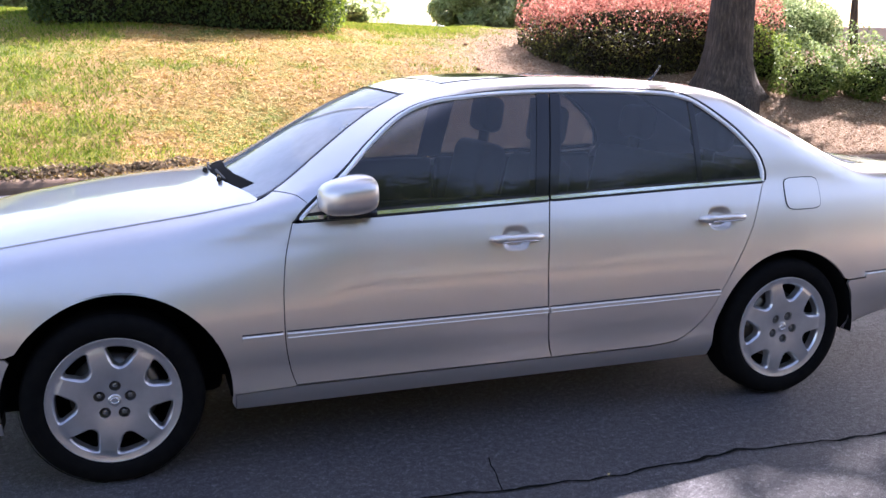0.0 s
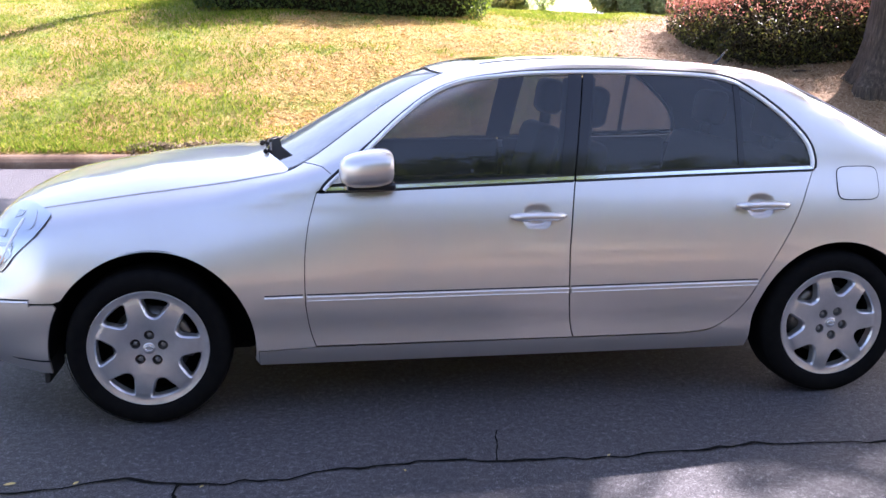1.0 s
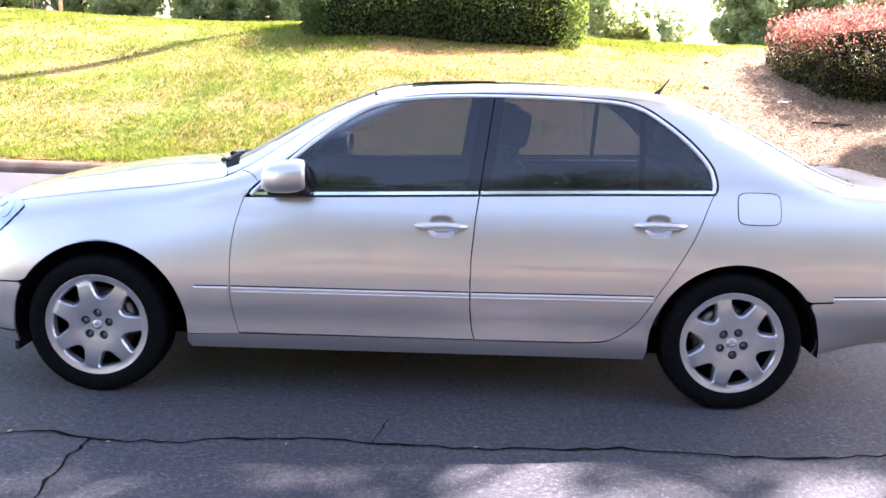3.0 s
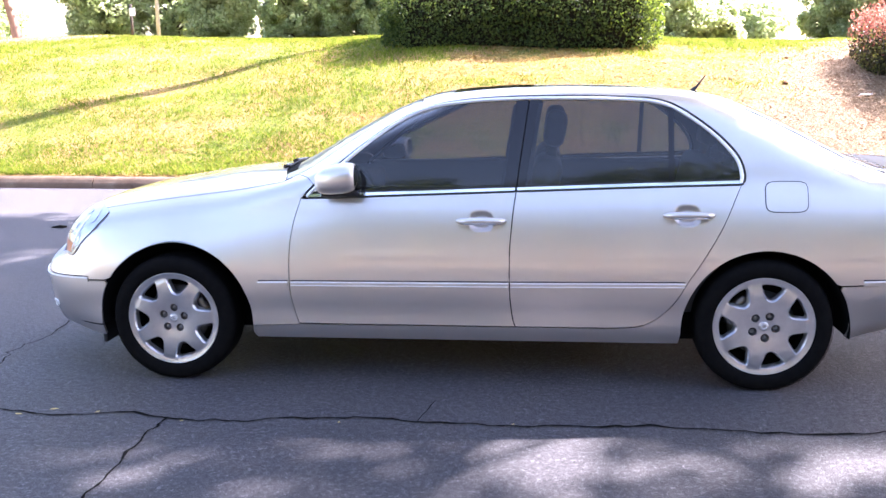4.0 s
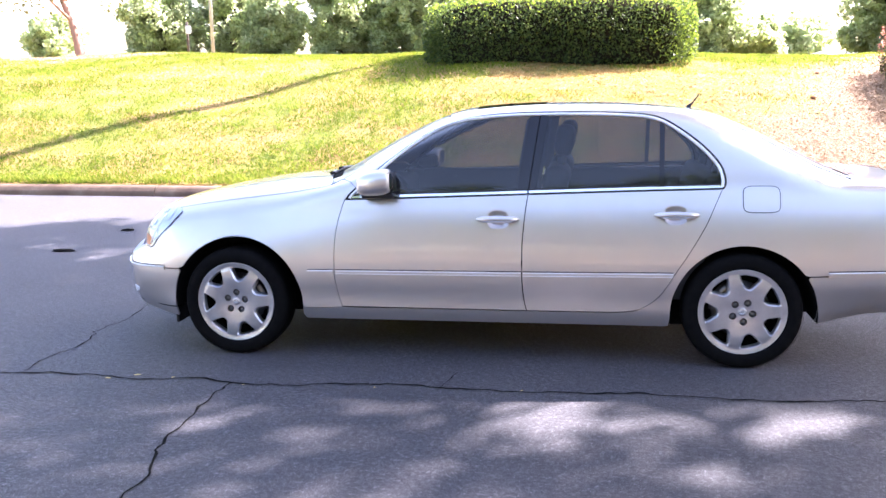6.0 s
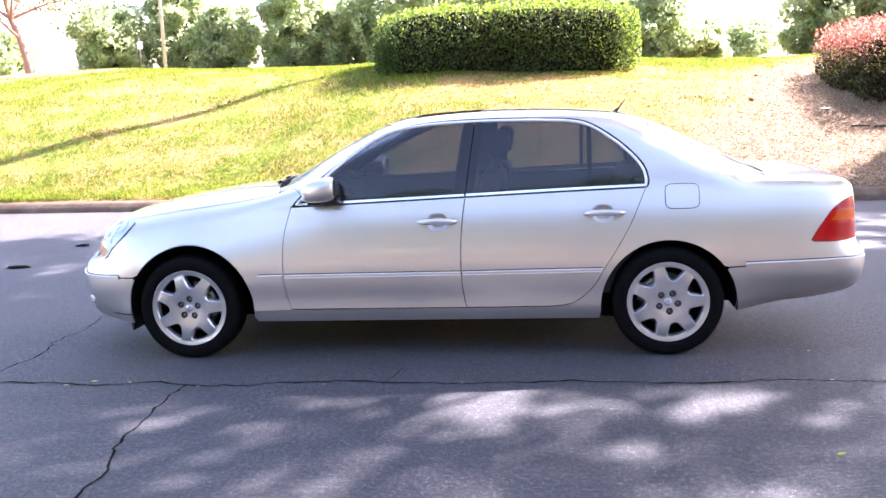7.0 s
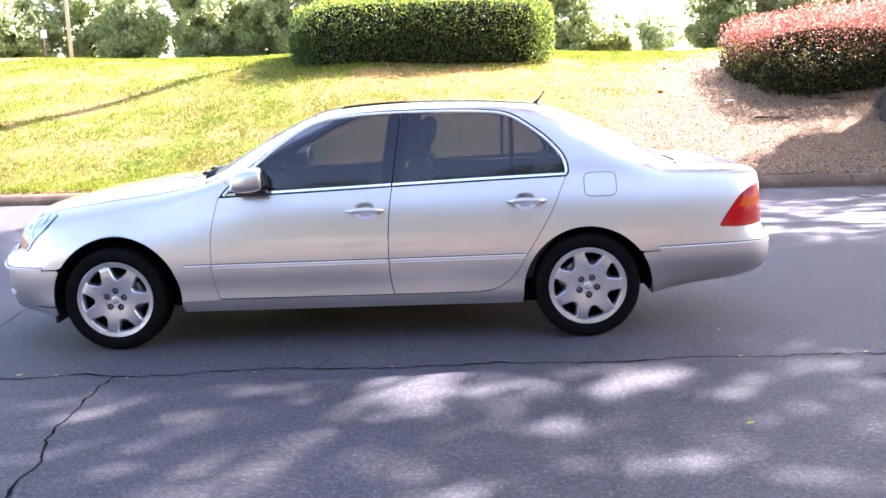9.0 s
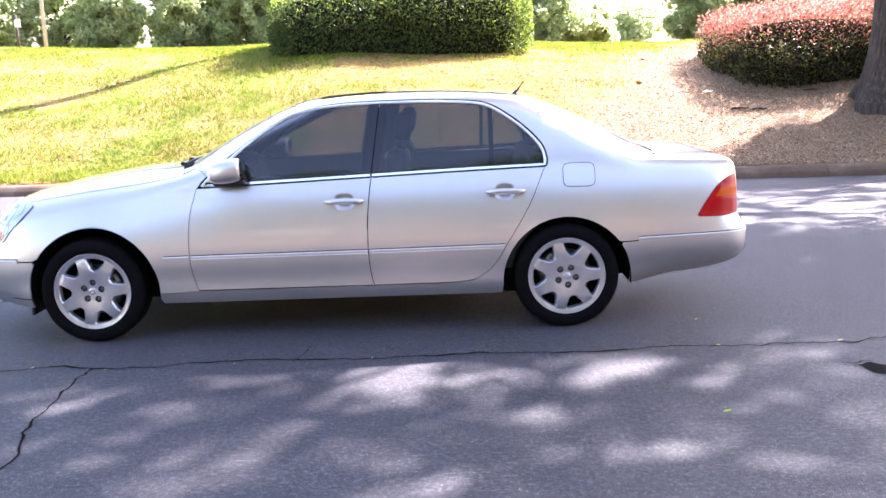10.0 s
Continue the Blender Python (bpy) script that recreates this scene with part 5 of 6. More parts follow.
        lathe(bm, [(0.0002, 0.010), (0.0085, 0.0105), (0.0112, 0.014), (0.0116, 0.026)], sides=6, centre=(0.0565 * math.cos(c), 0, 0.0565 * math.sin(c)))
        put("wheel_nut", bm, STEEL, "recessed steel nut")
    bm = bmesh.new()
    lathe(bm, [(0.0002, 0.001), (0.018, 0.0015), (0.0235, 0.003), (0.025, 0.006)], sides=28)
    put("centre_cap", bm, ALLOY, "round cap with a plain oval badge")
    bm = bmesh.new()
    rp = [(0.0145 * math.cos(a), 0.0, 0.0105 * math.sin(a)) for a in np.linspace(0, 2 * math.pi, 25)]
    tube(bm, rp, [0.0018] * 25, 6, False)
    put("badge", bm, CHROME)
    bm = bmesh.new()
    lathe(bm, [(0.06, 0.075), (0.158, 0.075), (0.158, 0.10)], sides=48)
    put("brake_disc", bm, STEEL, "steel brake disc")
    # dark sleeve and disc added for the shade behind the spokes
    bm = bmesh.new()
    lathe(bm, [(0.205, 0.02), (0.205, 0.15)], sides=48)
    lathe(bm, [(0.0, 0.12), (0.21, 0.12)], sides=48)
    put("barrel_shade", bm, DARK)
    bm = bmesh.new()
    a0 = radians(10 if cx < 0 else 150)
    pts = [(0.145 * math.cos(a0 + radians(d)), 0.075, 0.145 * math.sin(a0 + radians(d))) for d in range(-30, 31, 6)]
    tube(bm, pts, [0.03] * len(pts), 10)
    put("brake_calliper", bm, STEEL, "grey brake calliper")
    return hub


for sd in (1, -1):
    wheel(-1.463, -0.885 * sd, 0.325, sd, 80, 86)
    wheel(1.463, -0.885 * sd, 0.325, sd, 79, 62)

# dark deflectors ahead of the front wheels
for sd in (1, -1):
    bm = bmesh.new()
    for y0, y1 in ((-0.80, -0.56),):
        box(bm, -1.895, -1.872, y0, y1, 0.165, 0.27, 0.008)
    bmesh.ops.transform(bm, matrix=Matrix.Scale(sd, 4, (0, 1, 0)), verts=bm.verts[:])
    bmesh.ops.recalc_face_normals(bm, faces=bm.faces)
    part("wheel_deflector", bm, RUBBER, car, "black rubber flap below the bumper")

# aerial, wipers
bm = bmesh.new()
tube(bm, [(1.222, 0, 1.408), (1.232, 0, 1.428), (1.25, 0, 1.446), (1.292, 0, 1.502)], [0.024, 0.013, 0.006, 0.003], 10)
part("aerial", bm, BLACK, car, "short dark roof aerial")
for y0, y1, x0 in ((-0.32, -0.04, -0.945), (0.0, 0.55, -0.965)):
    bm = bmesh.new()
    pts = []
    for k in range(9):
        yy = y0 + (y1 - y0) * k / 8
        xx = x0 - 0.045 * (1 - (abs(yy) / 0.62) ** 2)
        p = on_body(xx, arc_at_y(xx, abs(yy)), -0.004)
        pts.append((p.x, yy, p.z))
    tube(bm, pts, [0.006] * 9, 8)
    w = part("wiper", bm, RUBBER, car, "black wiper at rest")
    bm = bmesh.new()
    tube(bm, [(x - 0.025 + 0.005 * k, y, z + 0.002) for k, (x, y, z) in enumerate(pts[:5])], [0.011, 0.010, 0.008, 0.007, 0.005], 8)
    part("wiper_arm", bm, BLACK, w)


# plants
def noise3(p, scale):
    """Cheap smooth noise for many points at once."""
    p = p * scale
    return (np.sin(p[:, 0] * 1.7 + 1.3 * np.sin(p[:, 1] * 1.1 + 0.7)) + np.sin(p[:, 1] * 1.9 + 1.1 * np.sin(p[:, 2] * 1.3 + 2.1)) + np.sin(p[:, 2] * 2.1 + 1.2 * np.sin(p[:, 0] * 0.9 + 4.0))) / 3


def bareness(x, s):
    """How thin the turf is: full to the left, worn towards the mulch and along a clay streak."""
    worn = np.clip((x + 3.3) / 3.4, 0, 1) * np.clip((9 - s) / 4, 0.35, 1)
    streak = 0.6 * np.exp(-((s - 2.0 - 0.25 * np.sin(x * 1.3)) / 0.2) ** 2) * (0.5 + 0.5 * np.sin(x * 2.1 + 1.0))
    streak = streak + 0.5 * np.exp(-((s - 3.3 - 0.3 * np.sin(x * 0.9 + 2)) / 0.16) ** 2) * np.clip(np.sin(x * 1.4), 0, 1) + 0.5 * np.exp(-((s - 1.05 - 0.12 * np.sin(x * 1.7)) / 0.1) ** 2) * np.clip(np.sin(x * 1.1 + 0.6), 0, 1)
    foot = 0.5 * np.exp(-s / 0.25)
    return np.clip(worn + streak + foot, 0, 1)


def grass_and_straw():
    rng = np.random.default_rng(3)
    # turf blades
    n = 380000
    x = rng.uniform(-15, 8.5, n)
    s = 0.05 + 17 * rng.uniform(0, 1, n) ** 1.35
    y = 6.72 - 0.075 * x + 0.16 + s
    pos = np.stack([x, y, np.zeros(n)], 1)
    patch = noise3(pos * np.array([0.7, 1.3, 1]), 1.3) * 0.5 + noise3(pos + 5, 3.7) * 0.5
    line = 1.7 + 1.0 * noise3(pos + 9, 0.9) + 0.47 * s
    bare = bareness(x, s)
    keep = (x < line + rng.normal(0, 0.7, n)) & (patch + rng.normal(0, 0.18, n) > -0.72 + 1.17 * bare) & (((x + 13.0) / 3.2) ** 2 + ((y - 18.2) / 2.6) ** 2 > rng.uniform(0.4, 1.6, n))
    x, y, s, patch = x[keep], y[keep], s[keep], patch[keep]
    z = ground_z(x, y)
    n = len(x)
    h = rng.uniform(0.025, 0.06, n) * (0.85 + 1.1 * np.clip(patch, -0.4, 1)) + 0.06 * (s < 0.25) * rng.uniform(0, 1, n) ** 2
    lean = rng.normal(0, 0.6, (n, 2))
    u = np.stack([lean[:, 0] * h, lean[:, 1] * h, h], 1)
    a = rng.uniform(0, math.pi, n)
    v = np.stack([np.cos(a), np.sin(a), np.zeros(n)], 1) * (0.0055 + 0.004 * rng.random((n, 1)))
    c = np.stack([x, y, z], 1) + u * 0.5
    grass = new("grass", quad_mesh("grass", c, u * 0.55, v, GRASS))
    tagged(grass, "short sunlit yellow-green grass on the bank", "grass", kind="stuff")
    # straw mulch
    n = 300000
    x = rng.uniform(0.5, 15, n)
    s = 0.02 + 12 * rng.uniform(0, 1, n) ** 1.2
    y = 6.72 - 0.075 * x + 0.16 + s
    pos = np.stack([x, y, np.zeros(n)], 1)
    line = 1.7 + 1.0 * noise3(pos + 9, 0.9) + 0.47 * s
    keep = x > line + rng.normal(0, 0.8, n)
    # a mulched patch round the young tree on the crest
    away = rng.random(n) < 0.16
    x = np.where(away, -13.0 + rng.normal(0, 1.7, n), x)
    y = np.where(away, 18.2 + rng.normal(0, 1.4, n), y)
    keep = keep | away
    x, y = x[keep], y[keep]
    n = len(x)
    z = ground_z(x, y) + rng.uniform(0.002, 0.03, n)
    a = rng.uniform(0, 2 * math.pi, n)
    l = rng.uniform(0.01, 0.036, n)
    u = np.stack([np.cos(a) * l, np.sin(a) * l, rng.normal(0, 0.25, n) * l + 0.3 * np.sin(a) * l], 1)
    v = np.stack([-np.sin(a), np.cos(a), rng.normal(0.3, 0.4, n)], 1) * (0.003 + 0.005 * rng.random((n, 1)))
    straw = new("straw_mulch", quad_mesh("straw_mulch", np.stack([x, y, z], 1), u, v, STRAW))
    tagged(straw, "pale tan straw mulch under the shrubs", "mulch", kind="stuff")
    # dry bits among the turf
    n = 220000
    x = rng.uniform(-13, 6.5, n)
    s = 0.03 + 9 * rng.uniform(0, 1, n) ** 1.3
    y = 6.72 - 0.075 * x + 0.16 + s
    pos = np.stack([x, y, np.zeros(n)], 1)
    patch = noise3(pos * np.array([0.7, 1.3, 1]), 1.3) * 0.5 + noise3(pos + 5, 3.7) * 0.5
    line = 1.7 + 1.0 * noise3(pos + 9, 0.9) + 0.47 * s
    keep = (patch + rng.normal(0, 0.18, n) < -0.7 + 1.2 * bareness(x, s)) & (x < line + rng.normal(0, 0.5, n))
    x, y = x[keep], y[keep]
    n = len(x)
    z = ground_z(x, y) + rng.uniform(0.0, 0.02, n)
    a = rng.uniform(0, 2 * math.pi, n)
    l = rng.uniform(0.02, 0.05, n)
    u = np.stack([np.cos(a) * l, np.sin(a) * l, rng.normal(0, 0.3, n) * l + 0.3 * np.sin(a) * l], 1)
    v = np.stack([-np.sin(a), np.cos(a), rng.normal(0.3, 0.4, n)], 1) * 0.006
    dry = new("dry_thatch", quad_mesh("dry_thatch", np.stack([x, y, z], 1), u, v, THATCH))
    tagged(dry, "dry straw-coloured thatch between the grass", "grass", kind="stuff")


def hedge_shell(rng, n, c, r, power=3.2, rough=0.10, top=None, depth=0.16):
    """Points near the surface of a clipped, rounded block."""
    d = rng.normal(size=(n, 3))
    d /= np.linalg.norm(d, axis=1, keepdims=True)
    k = 1 / (np.abs(d) ** power).sum(1) ** (1 / power)
    p = d * k[:, None]
    p = p * (1 - depth * rng.random((n, 1)) ** 1.5)
    out = p * np.array(r) + np.array(c)
    bumpy = noise3(out, 1.6) * 0.6 + noise3(out + 3, 4.3) * 0.4
    return out + p * (bumpy * rough)[:, None], p


def hedge(name, c, r, turn, n, size, mats, label, power=3.2, tip_from=0.55, rough=0.1, tips=0.8, category="hedge", sunny=0.0, fluff=0.06, core=0.86, core_mat=None):
    """A clipped shrub: core darkened for inner shade, leaves all over, young growth on top."""
    rng = np.random.default_rng(int(abs(c[0] * 100 + c[1] * 10)) + n % 97)
    base = new(name)
    base.location = (c[0], c[1], float(ground_z(c[0], c[1])))
    tagged(base, label, category)
    pts, p = hedge_shell(rng, n, (0, 0, 0), r, power, rough)
    rot = np.array(Matrix.Rotation(radians(turn), 3, "Z"))
    pts = pts @ rot.T + np.array(c)
    gz = ground_z(pts[:, 0], pts[:, 1])
    keep = pts[:, 2] > gz + 0.03
    pts, p = pts[keep], p[keep]
    # sunny spreads bright leaves down the sun's side, painting its light by leaf colour
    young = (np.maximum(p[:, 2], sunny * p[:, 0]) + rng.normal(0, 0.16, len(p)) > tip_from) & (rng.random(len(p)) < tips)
    leaves("leaves", pts[~young], size, mats[0], base, rng)
    lift = pts[young].copy()
    lift[:, 2] += rng.uniform(-0.02, fluff, len(lift))
    if fluff > 0.1:
        lift = lift[rng.random(len(lift)) < 0.8]
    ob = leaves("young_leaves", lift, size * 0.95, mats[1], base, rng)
    ob["label"] = "young leaves on the top and any side set as sunny"
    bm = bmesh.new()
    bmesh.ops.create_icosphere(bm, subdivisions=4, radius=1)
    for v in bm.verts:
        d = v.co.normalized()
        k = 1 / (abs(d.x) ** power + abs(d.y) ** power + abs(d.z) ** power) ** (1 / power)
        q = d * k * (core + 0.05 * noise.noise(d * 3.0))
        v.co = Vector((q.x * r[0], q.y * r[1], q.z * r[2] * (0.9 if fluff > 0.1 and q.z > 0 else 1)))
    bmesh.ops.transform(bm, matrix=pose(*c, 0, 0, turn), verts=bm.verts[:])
    part("inner_growth", smooth(bm), core_mat or CORE, base, "twiggy inside, darkened in colour for its shade")
    return base


def tree_limb(bm, rng, p, d, length, r, depth, tips, spread_=0.6, up=0.25):
    """A bent, tapering limb that forks."""
    pts, rad = [Vector(p)], [r]
    n = 4
    for k in range(n):
        d = (d + Vector((rng.normal(0, 0.14), rng.normal(0, 0.14), rng.normal(0.03, 0.1) + up * 0.12))).normalized()
        pts.append(pts[-1] + d * (length / n))
        rad.append(r * (1 - 0.42 * (k + 1) / n))
    tube(bm, pts, rad, 10 if depth > 2 else 6, False)
    if depth == 0:
        tips.append(pts[-1])
        return
    for _ in range(3 if depth > 1 else 2):
        e = (d + Vector((rng.normal(0, spread_), rng.normal(0, spread_), rng.normal(0.1, spread_ * 0.5)))).normalized()
        tree_limb(bm, rng, pts[-1 - int(rng.random() < 0.4)], e, length * rng.uniform(0.62, 0.85), rad[-1] * 0.75, depth - 1, tips, spread_, up)


def crown_points(rng, blobs, per, depth=0.5, gaps=0.0):
    """Leaf places in a crown made of many lumps."""
    out = []
    for (x, y, z, r) in blobs:
        d = rng.normal(size=(per, 3))
        d /= np.linalg.norm(d, axis=1, keepdims=True)
        rr = r * (1 - depth * rng.random((per, 1)) ** 1.3)
        q = d * rr * np.array([1, 1, 0.85]) + np.array([x, y, z])
        q += d * (noise3(q, 2.2 / max(r, 0.3)) * 0.22 * r)[:, None]
        if gaps:
            q = q[noise3(q, 1.6 / r) > -0.55 + gaps]
        out.append(q)
    return np.concatenate(out)


def far_tree(x, y, height, width, seed, material, label, per=900, size=0.3, lumps=16, base_h=0.15, trunk_r=0.14, lean=(0, 0), bark=None):
    """A leafy tree: tapered trunk, a few limbs and a lumpy crown with gaps."""
    rng = np.random.default_rng(seed)
    g = float(ground_z(x, y))
    t = new("tree")
    t.location = (x, y, g)
    tagged(t, label, "tree")
    bm = bmesh.new()
    top = Vector((x + lean[0], y + lean[1], g + height * 0.75))
    pts = [Vector((x, y, g - 0.1)).lerp(top, k / 6) + Vector((0.06 * math.sin(k * 1.9 + seed), 0.05 * math.cos(k * 1.3), 0)) * (k > 0) for k in range(7)]
    tube(bm, pts, [trunk_r * (1.5 if k == 0 else 1 - 0.11 * k) for k in range(7)], 10, False)
    blobs = []
    for k in range(lumps):
        h = base_h + (1 - base_h) * (k + 0.5) / lumps
        a = k * 2.4 + seed
        reach = width / 2 * math.sqrt(max(0.05, 1 - (2 * (h - 0.45) / 1.15) ** 2)) * rng.uniform(0.45, 0.85)
        c = (x + lean[0] * h + math.cos(a) * reach, y + lean[1] * h + math.sin(a) * reach, g + height * h * 0.93)
        blobs.append((*c, width * rng.uniform(0.18, 0.27)))
        st = pts[min(6, max(1, int(h * 6)))]
        tube(bm, [st, st.lerp(Vector(c), 0.5) + Vector((0, 0, 0.08)), c], [trunk_r * 0.4, trunk_r * 0.25, 0.02], 6, False)
    part("trunk", bm, bark or BARK, t)
    q = crown_points(rng, blobs, per, 0.55, 0.15)
    leaves("crown", q, size, material, t, rng, aspect=0.6)
    return t


grass_and_straw()
hedge("hedge", (-0.12, 13.95, 2.49), (2.75, 1.72, 0.84), 0, 46000, 0.072, (HEDGE_LEAF, HEDGE_TIP), "large clipped green hedge on the grass bank, bright leaves on its top and sunlit end", power=5.5, tip_from=0.76, sunny=0.82)
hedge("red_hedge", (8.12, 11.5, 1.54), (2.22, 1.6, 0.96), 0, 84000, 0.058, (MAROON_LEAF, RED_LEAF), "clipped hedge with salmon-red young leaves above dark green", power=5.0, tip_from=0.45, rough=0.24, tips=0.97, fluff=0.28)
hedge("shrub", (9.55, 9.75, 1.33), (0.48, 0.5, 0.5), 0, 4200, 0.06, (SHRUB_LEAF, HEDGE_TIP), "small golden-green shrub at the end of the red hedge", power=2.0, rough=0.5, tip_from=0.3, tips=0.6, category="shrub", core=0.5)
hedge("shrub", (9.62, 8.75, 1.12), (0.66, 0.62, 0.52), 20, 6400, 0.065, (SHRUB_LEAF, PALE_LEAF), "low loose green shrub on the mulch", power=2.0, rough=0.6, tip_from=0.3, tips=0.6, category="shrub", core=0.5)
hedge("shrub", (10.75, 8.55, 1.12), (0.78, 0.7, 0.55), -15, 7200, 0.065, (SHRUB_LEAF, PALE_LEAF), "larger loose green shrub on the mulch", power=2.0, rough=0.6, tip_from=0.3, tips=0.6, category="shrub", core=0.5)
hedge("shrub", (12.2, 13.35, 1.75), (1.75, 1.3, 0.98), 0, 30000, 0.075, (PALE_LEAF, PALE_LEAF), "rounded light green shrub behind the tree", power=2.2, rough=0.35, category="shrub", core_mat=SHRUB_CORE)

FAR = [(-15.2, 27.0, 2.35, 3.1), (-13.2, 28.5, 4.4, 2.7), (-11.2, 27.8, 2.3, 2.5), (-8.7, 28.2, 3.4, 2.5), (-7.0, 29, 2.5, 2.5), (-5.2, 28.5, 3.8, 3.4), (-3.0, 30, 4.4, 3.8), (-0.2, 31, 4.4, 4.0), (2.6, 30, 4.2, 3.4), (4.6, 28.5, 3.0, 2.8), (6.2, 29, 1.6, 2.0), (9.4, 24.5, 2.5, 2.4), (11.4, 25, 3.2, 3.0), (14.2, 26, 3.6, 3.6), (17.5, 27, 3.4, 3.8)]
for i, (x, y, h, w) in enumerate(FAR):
    far_tree(x, y, h, w, 20 + i, HAZED_LEAF, "leafy green tree beyond the crest, leaves paled for haze", per=900, size=0.17, lumps=20, base_h=0.05)
far_tree(-16.75, 24.0, 5.2, 5.2, 61, YOUNG_LEAF, "young tree with a slanting pinkish trunk on the crest", per=330, size=0.15, lumps=14, base_h=0.48, trunk_r=0.15, lean=(-1.0, 0), bark=PALE_BARK)
far_tree(-27.5, 40.0, 3.2, 3.2, 64, HAZED_LEAF, "distant rounded green tree, leaves paled for haze", per=600, size=0.24)
far_tree(14.0, 60.0, 4.6, 5.0, 65, HAZED_LEAF, "distant rounded green tree, leaves paled for haze", per=500, size=0.4)
slim = far_tree(12.95, 11.5, 9.0, 2.6, 66, SHRUB_LEAF, "slim two-stemmed young tree", per=200, size=0.12, lumps=7, base_h=0.74, trunk_r=0.06)
gz = float(ground_z(12.95, 11.5))
bm = tube(bmesh.new(), [(12.86, 11.46, gz - 0.1), (12.76, 11.42, gz + 0.5), (12.75, 11.4, gz + 1.3), (12.85, 11.45, gz + 2.6), (12.7, 11.4, gz + 6.9)], [0.055, 0.05, 0.046, 0.042, 0.02], 10)
part("second_stem", bm, BARK, slim)

# trees along the other side of the road
for i, (x, y, h, w) in enumerate([(-7.2, -18, 8.6, 8.4), (-2, -18.5, 8.1, 8.4), (3.4, -18, 8.6, 8.4), (8.8, -18.5, 8.1, 8.4), (14, -17.5, 8.3, 8.4), (20, -18, 8.6, 8.4)]):
    far_tree(x, y, h, w, 40 + i, HEDGE_LEAF, "tall leafy tree across the road", per=2200, size=0.19, lumps=24, trunk_r=0.22, base_h=0.34)

# poles, sign, wall and roof in the distance
bm = bmesh.new()
gz = float(ground_z(-0.1, 15.75))
tube(bm, [(-0.1, 15.75, gz - 0.2), (-0.1, 15.75, gz + 11.5)], [0.165, 0.13], 16)
lamp_post = part("post", bm, POLE, tagged(new("street_lamp"), "tall grey lamp post standing behind the hedge", "street lamp"))
bm = bmesh.new()
box(bm, -0.48, 0.28, 15.6, 15.9, gz + 11.5, gz + 11.62, 0.03)
part("lamp_head", bm, POLE, lamp_post.parent, "flat lamp head")
bm = bmesh.new()
gz = float(ground_z(-12.42, 25))
tube(bm, [(-12.42, 25, gz - 0.2), (-12.45, 25, gz + 7.5)], [0.065, 0.05], 12)
tagged(part("pole", bm, POLE), "slim pale metal pole on the crest", "pole")
sign = tagged(new("sign"), "small white sign plate on a reddish post", "sign")
bm = bmesh.new()
gz = float(ground_z(-13.6, 25.6))
tube(bm, [(-13.6, 25.6, gz - 0.1), (-13.6, 25.6, gz + 1.15)], [0.05, 0.05], 10)
part("post", bm, BARK, sign)
bm = bmesh.new()
box(bm, -13.62, -13.42, 25.5, 25.52, gz + 0.75, gz + 1.02, 0.004)
part("plate", bm, WHITE, sign, "white plate")
bm = bmesh.new()
box(bm, 17.5, 32, 20, 20.3, 0.6, 2.36, 0.02)
tagged(part("wall_far", bm, WALL), "plain pinkish-grey wall in the distance", "wall", kind="structure")
bm = bmesh.new()
vs = [bm.verts.new(v) for v in ((8.6, 40, 2.25), (14.5, 40, 2.25), (14.5, 44, 2.25), (8.6, 44, 2.25), (11.4, 41.5, 2.98), (14.5, 41.5, 2.98))]
for f in ((0, 1, 5, 4), (3, 0, 4), (2, 3, 4, 5), (1, 2, 5)):
    bm.faces.new([vs[i] for i in f])
house = tagged(new("house"), "low grey roof of a distant house", "house")
part("roof", bm, ROOF, house, "grey roof")
bm = bmesh.new()
box(bm, 8.9, 14.3, 40.3, 43.7, 0.5, 2.28)
part("house_wall", bm, WALL, house)

# the tree over the road
big = new("tree")
TREE_X, TREE_Y = 8.03, 8.92
TREE_Z = float(ground_z(TREE_X, TREE_Y))
big.location = (TREE_X, TREE_Y, TREE_Z)
tagged(big, "tall broad tree with a thick grey-brown trunk at the road bank", "tree")
bm = bmesh.new()
rng = np.random.default_rng(8)
n, rings = 28, []
for k in range(15):
    h = [-0.3, 0.0, 0.08, 0.18, 0.32, 0.5, 0.75, 1.1, 1.6, 2.2, 2.9, 3.6, 4.3, 5.0, 5.6][k]
    flare = 0.27 * math.exp(-max(h, 0) / 0.34)
    ring = []
    for j in range(n):
        a = 2 * math.pi * j / n
        lobes = 1 + 0.22 * flare * math.cos(5 * a + 0.7) + 0.05 * math.cos(3 * a + h)
        r = (0.365 - 0.014 * h + flare * (1 + 0.35 * math.cos(5 * a + 0.7))) * lobes
        ring.append(bm.verts.new((TREE_X + r * math.cos(a) + 0.01 * h, TREE_Y + r * math.sin(a) - 0.03 * h, TREE_Z + h)))
    rings.append(ring)
for r0, r1 in zip(rings, rings[1:]):
    for j in range(n):
        bm.faces.new((r0[j], r0[(j + 1) % n], r1[(j + 1) % n], r1[j])).smooth = True
tips = []
for d in ((-0.5, -0.9, 0.9), (0.3, -1.0, 0.8), (-1.0, -0.6, 0.7), (0.9, -0.3, 0.9), (0.1, 0.1, 1.2)):
    tree_limb(bm, rng, (TREE_X + 0.05, TREE_Y - 0.17, TREE_Z + 4.9), Vector(d).normalized(), 3.2, 0.22, 3, tips)
part("trunk", bm, BARK, big, "thick grey-brown trunk with a flared foot")
rng = np.random.default_rng(9)
fine = np.random.default_rng(12)
blobs, sprays = [], []
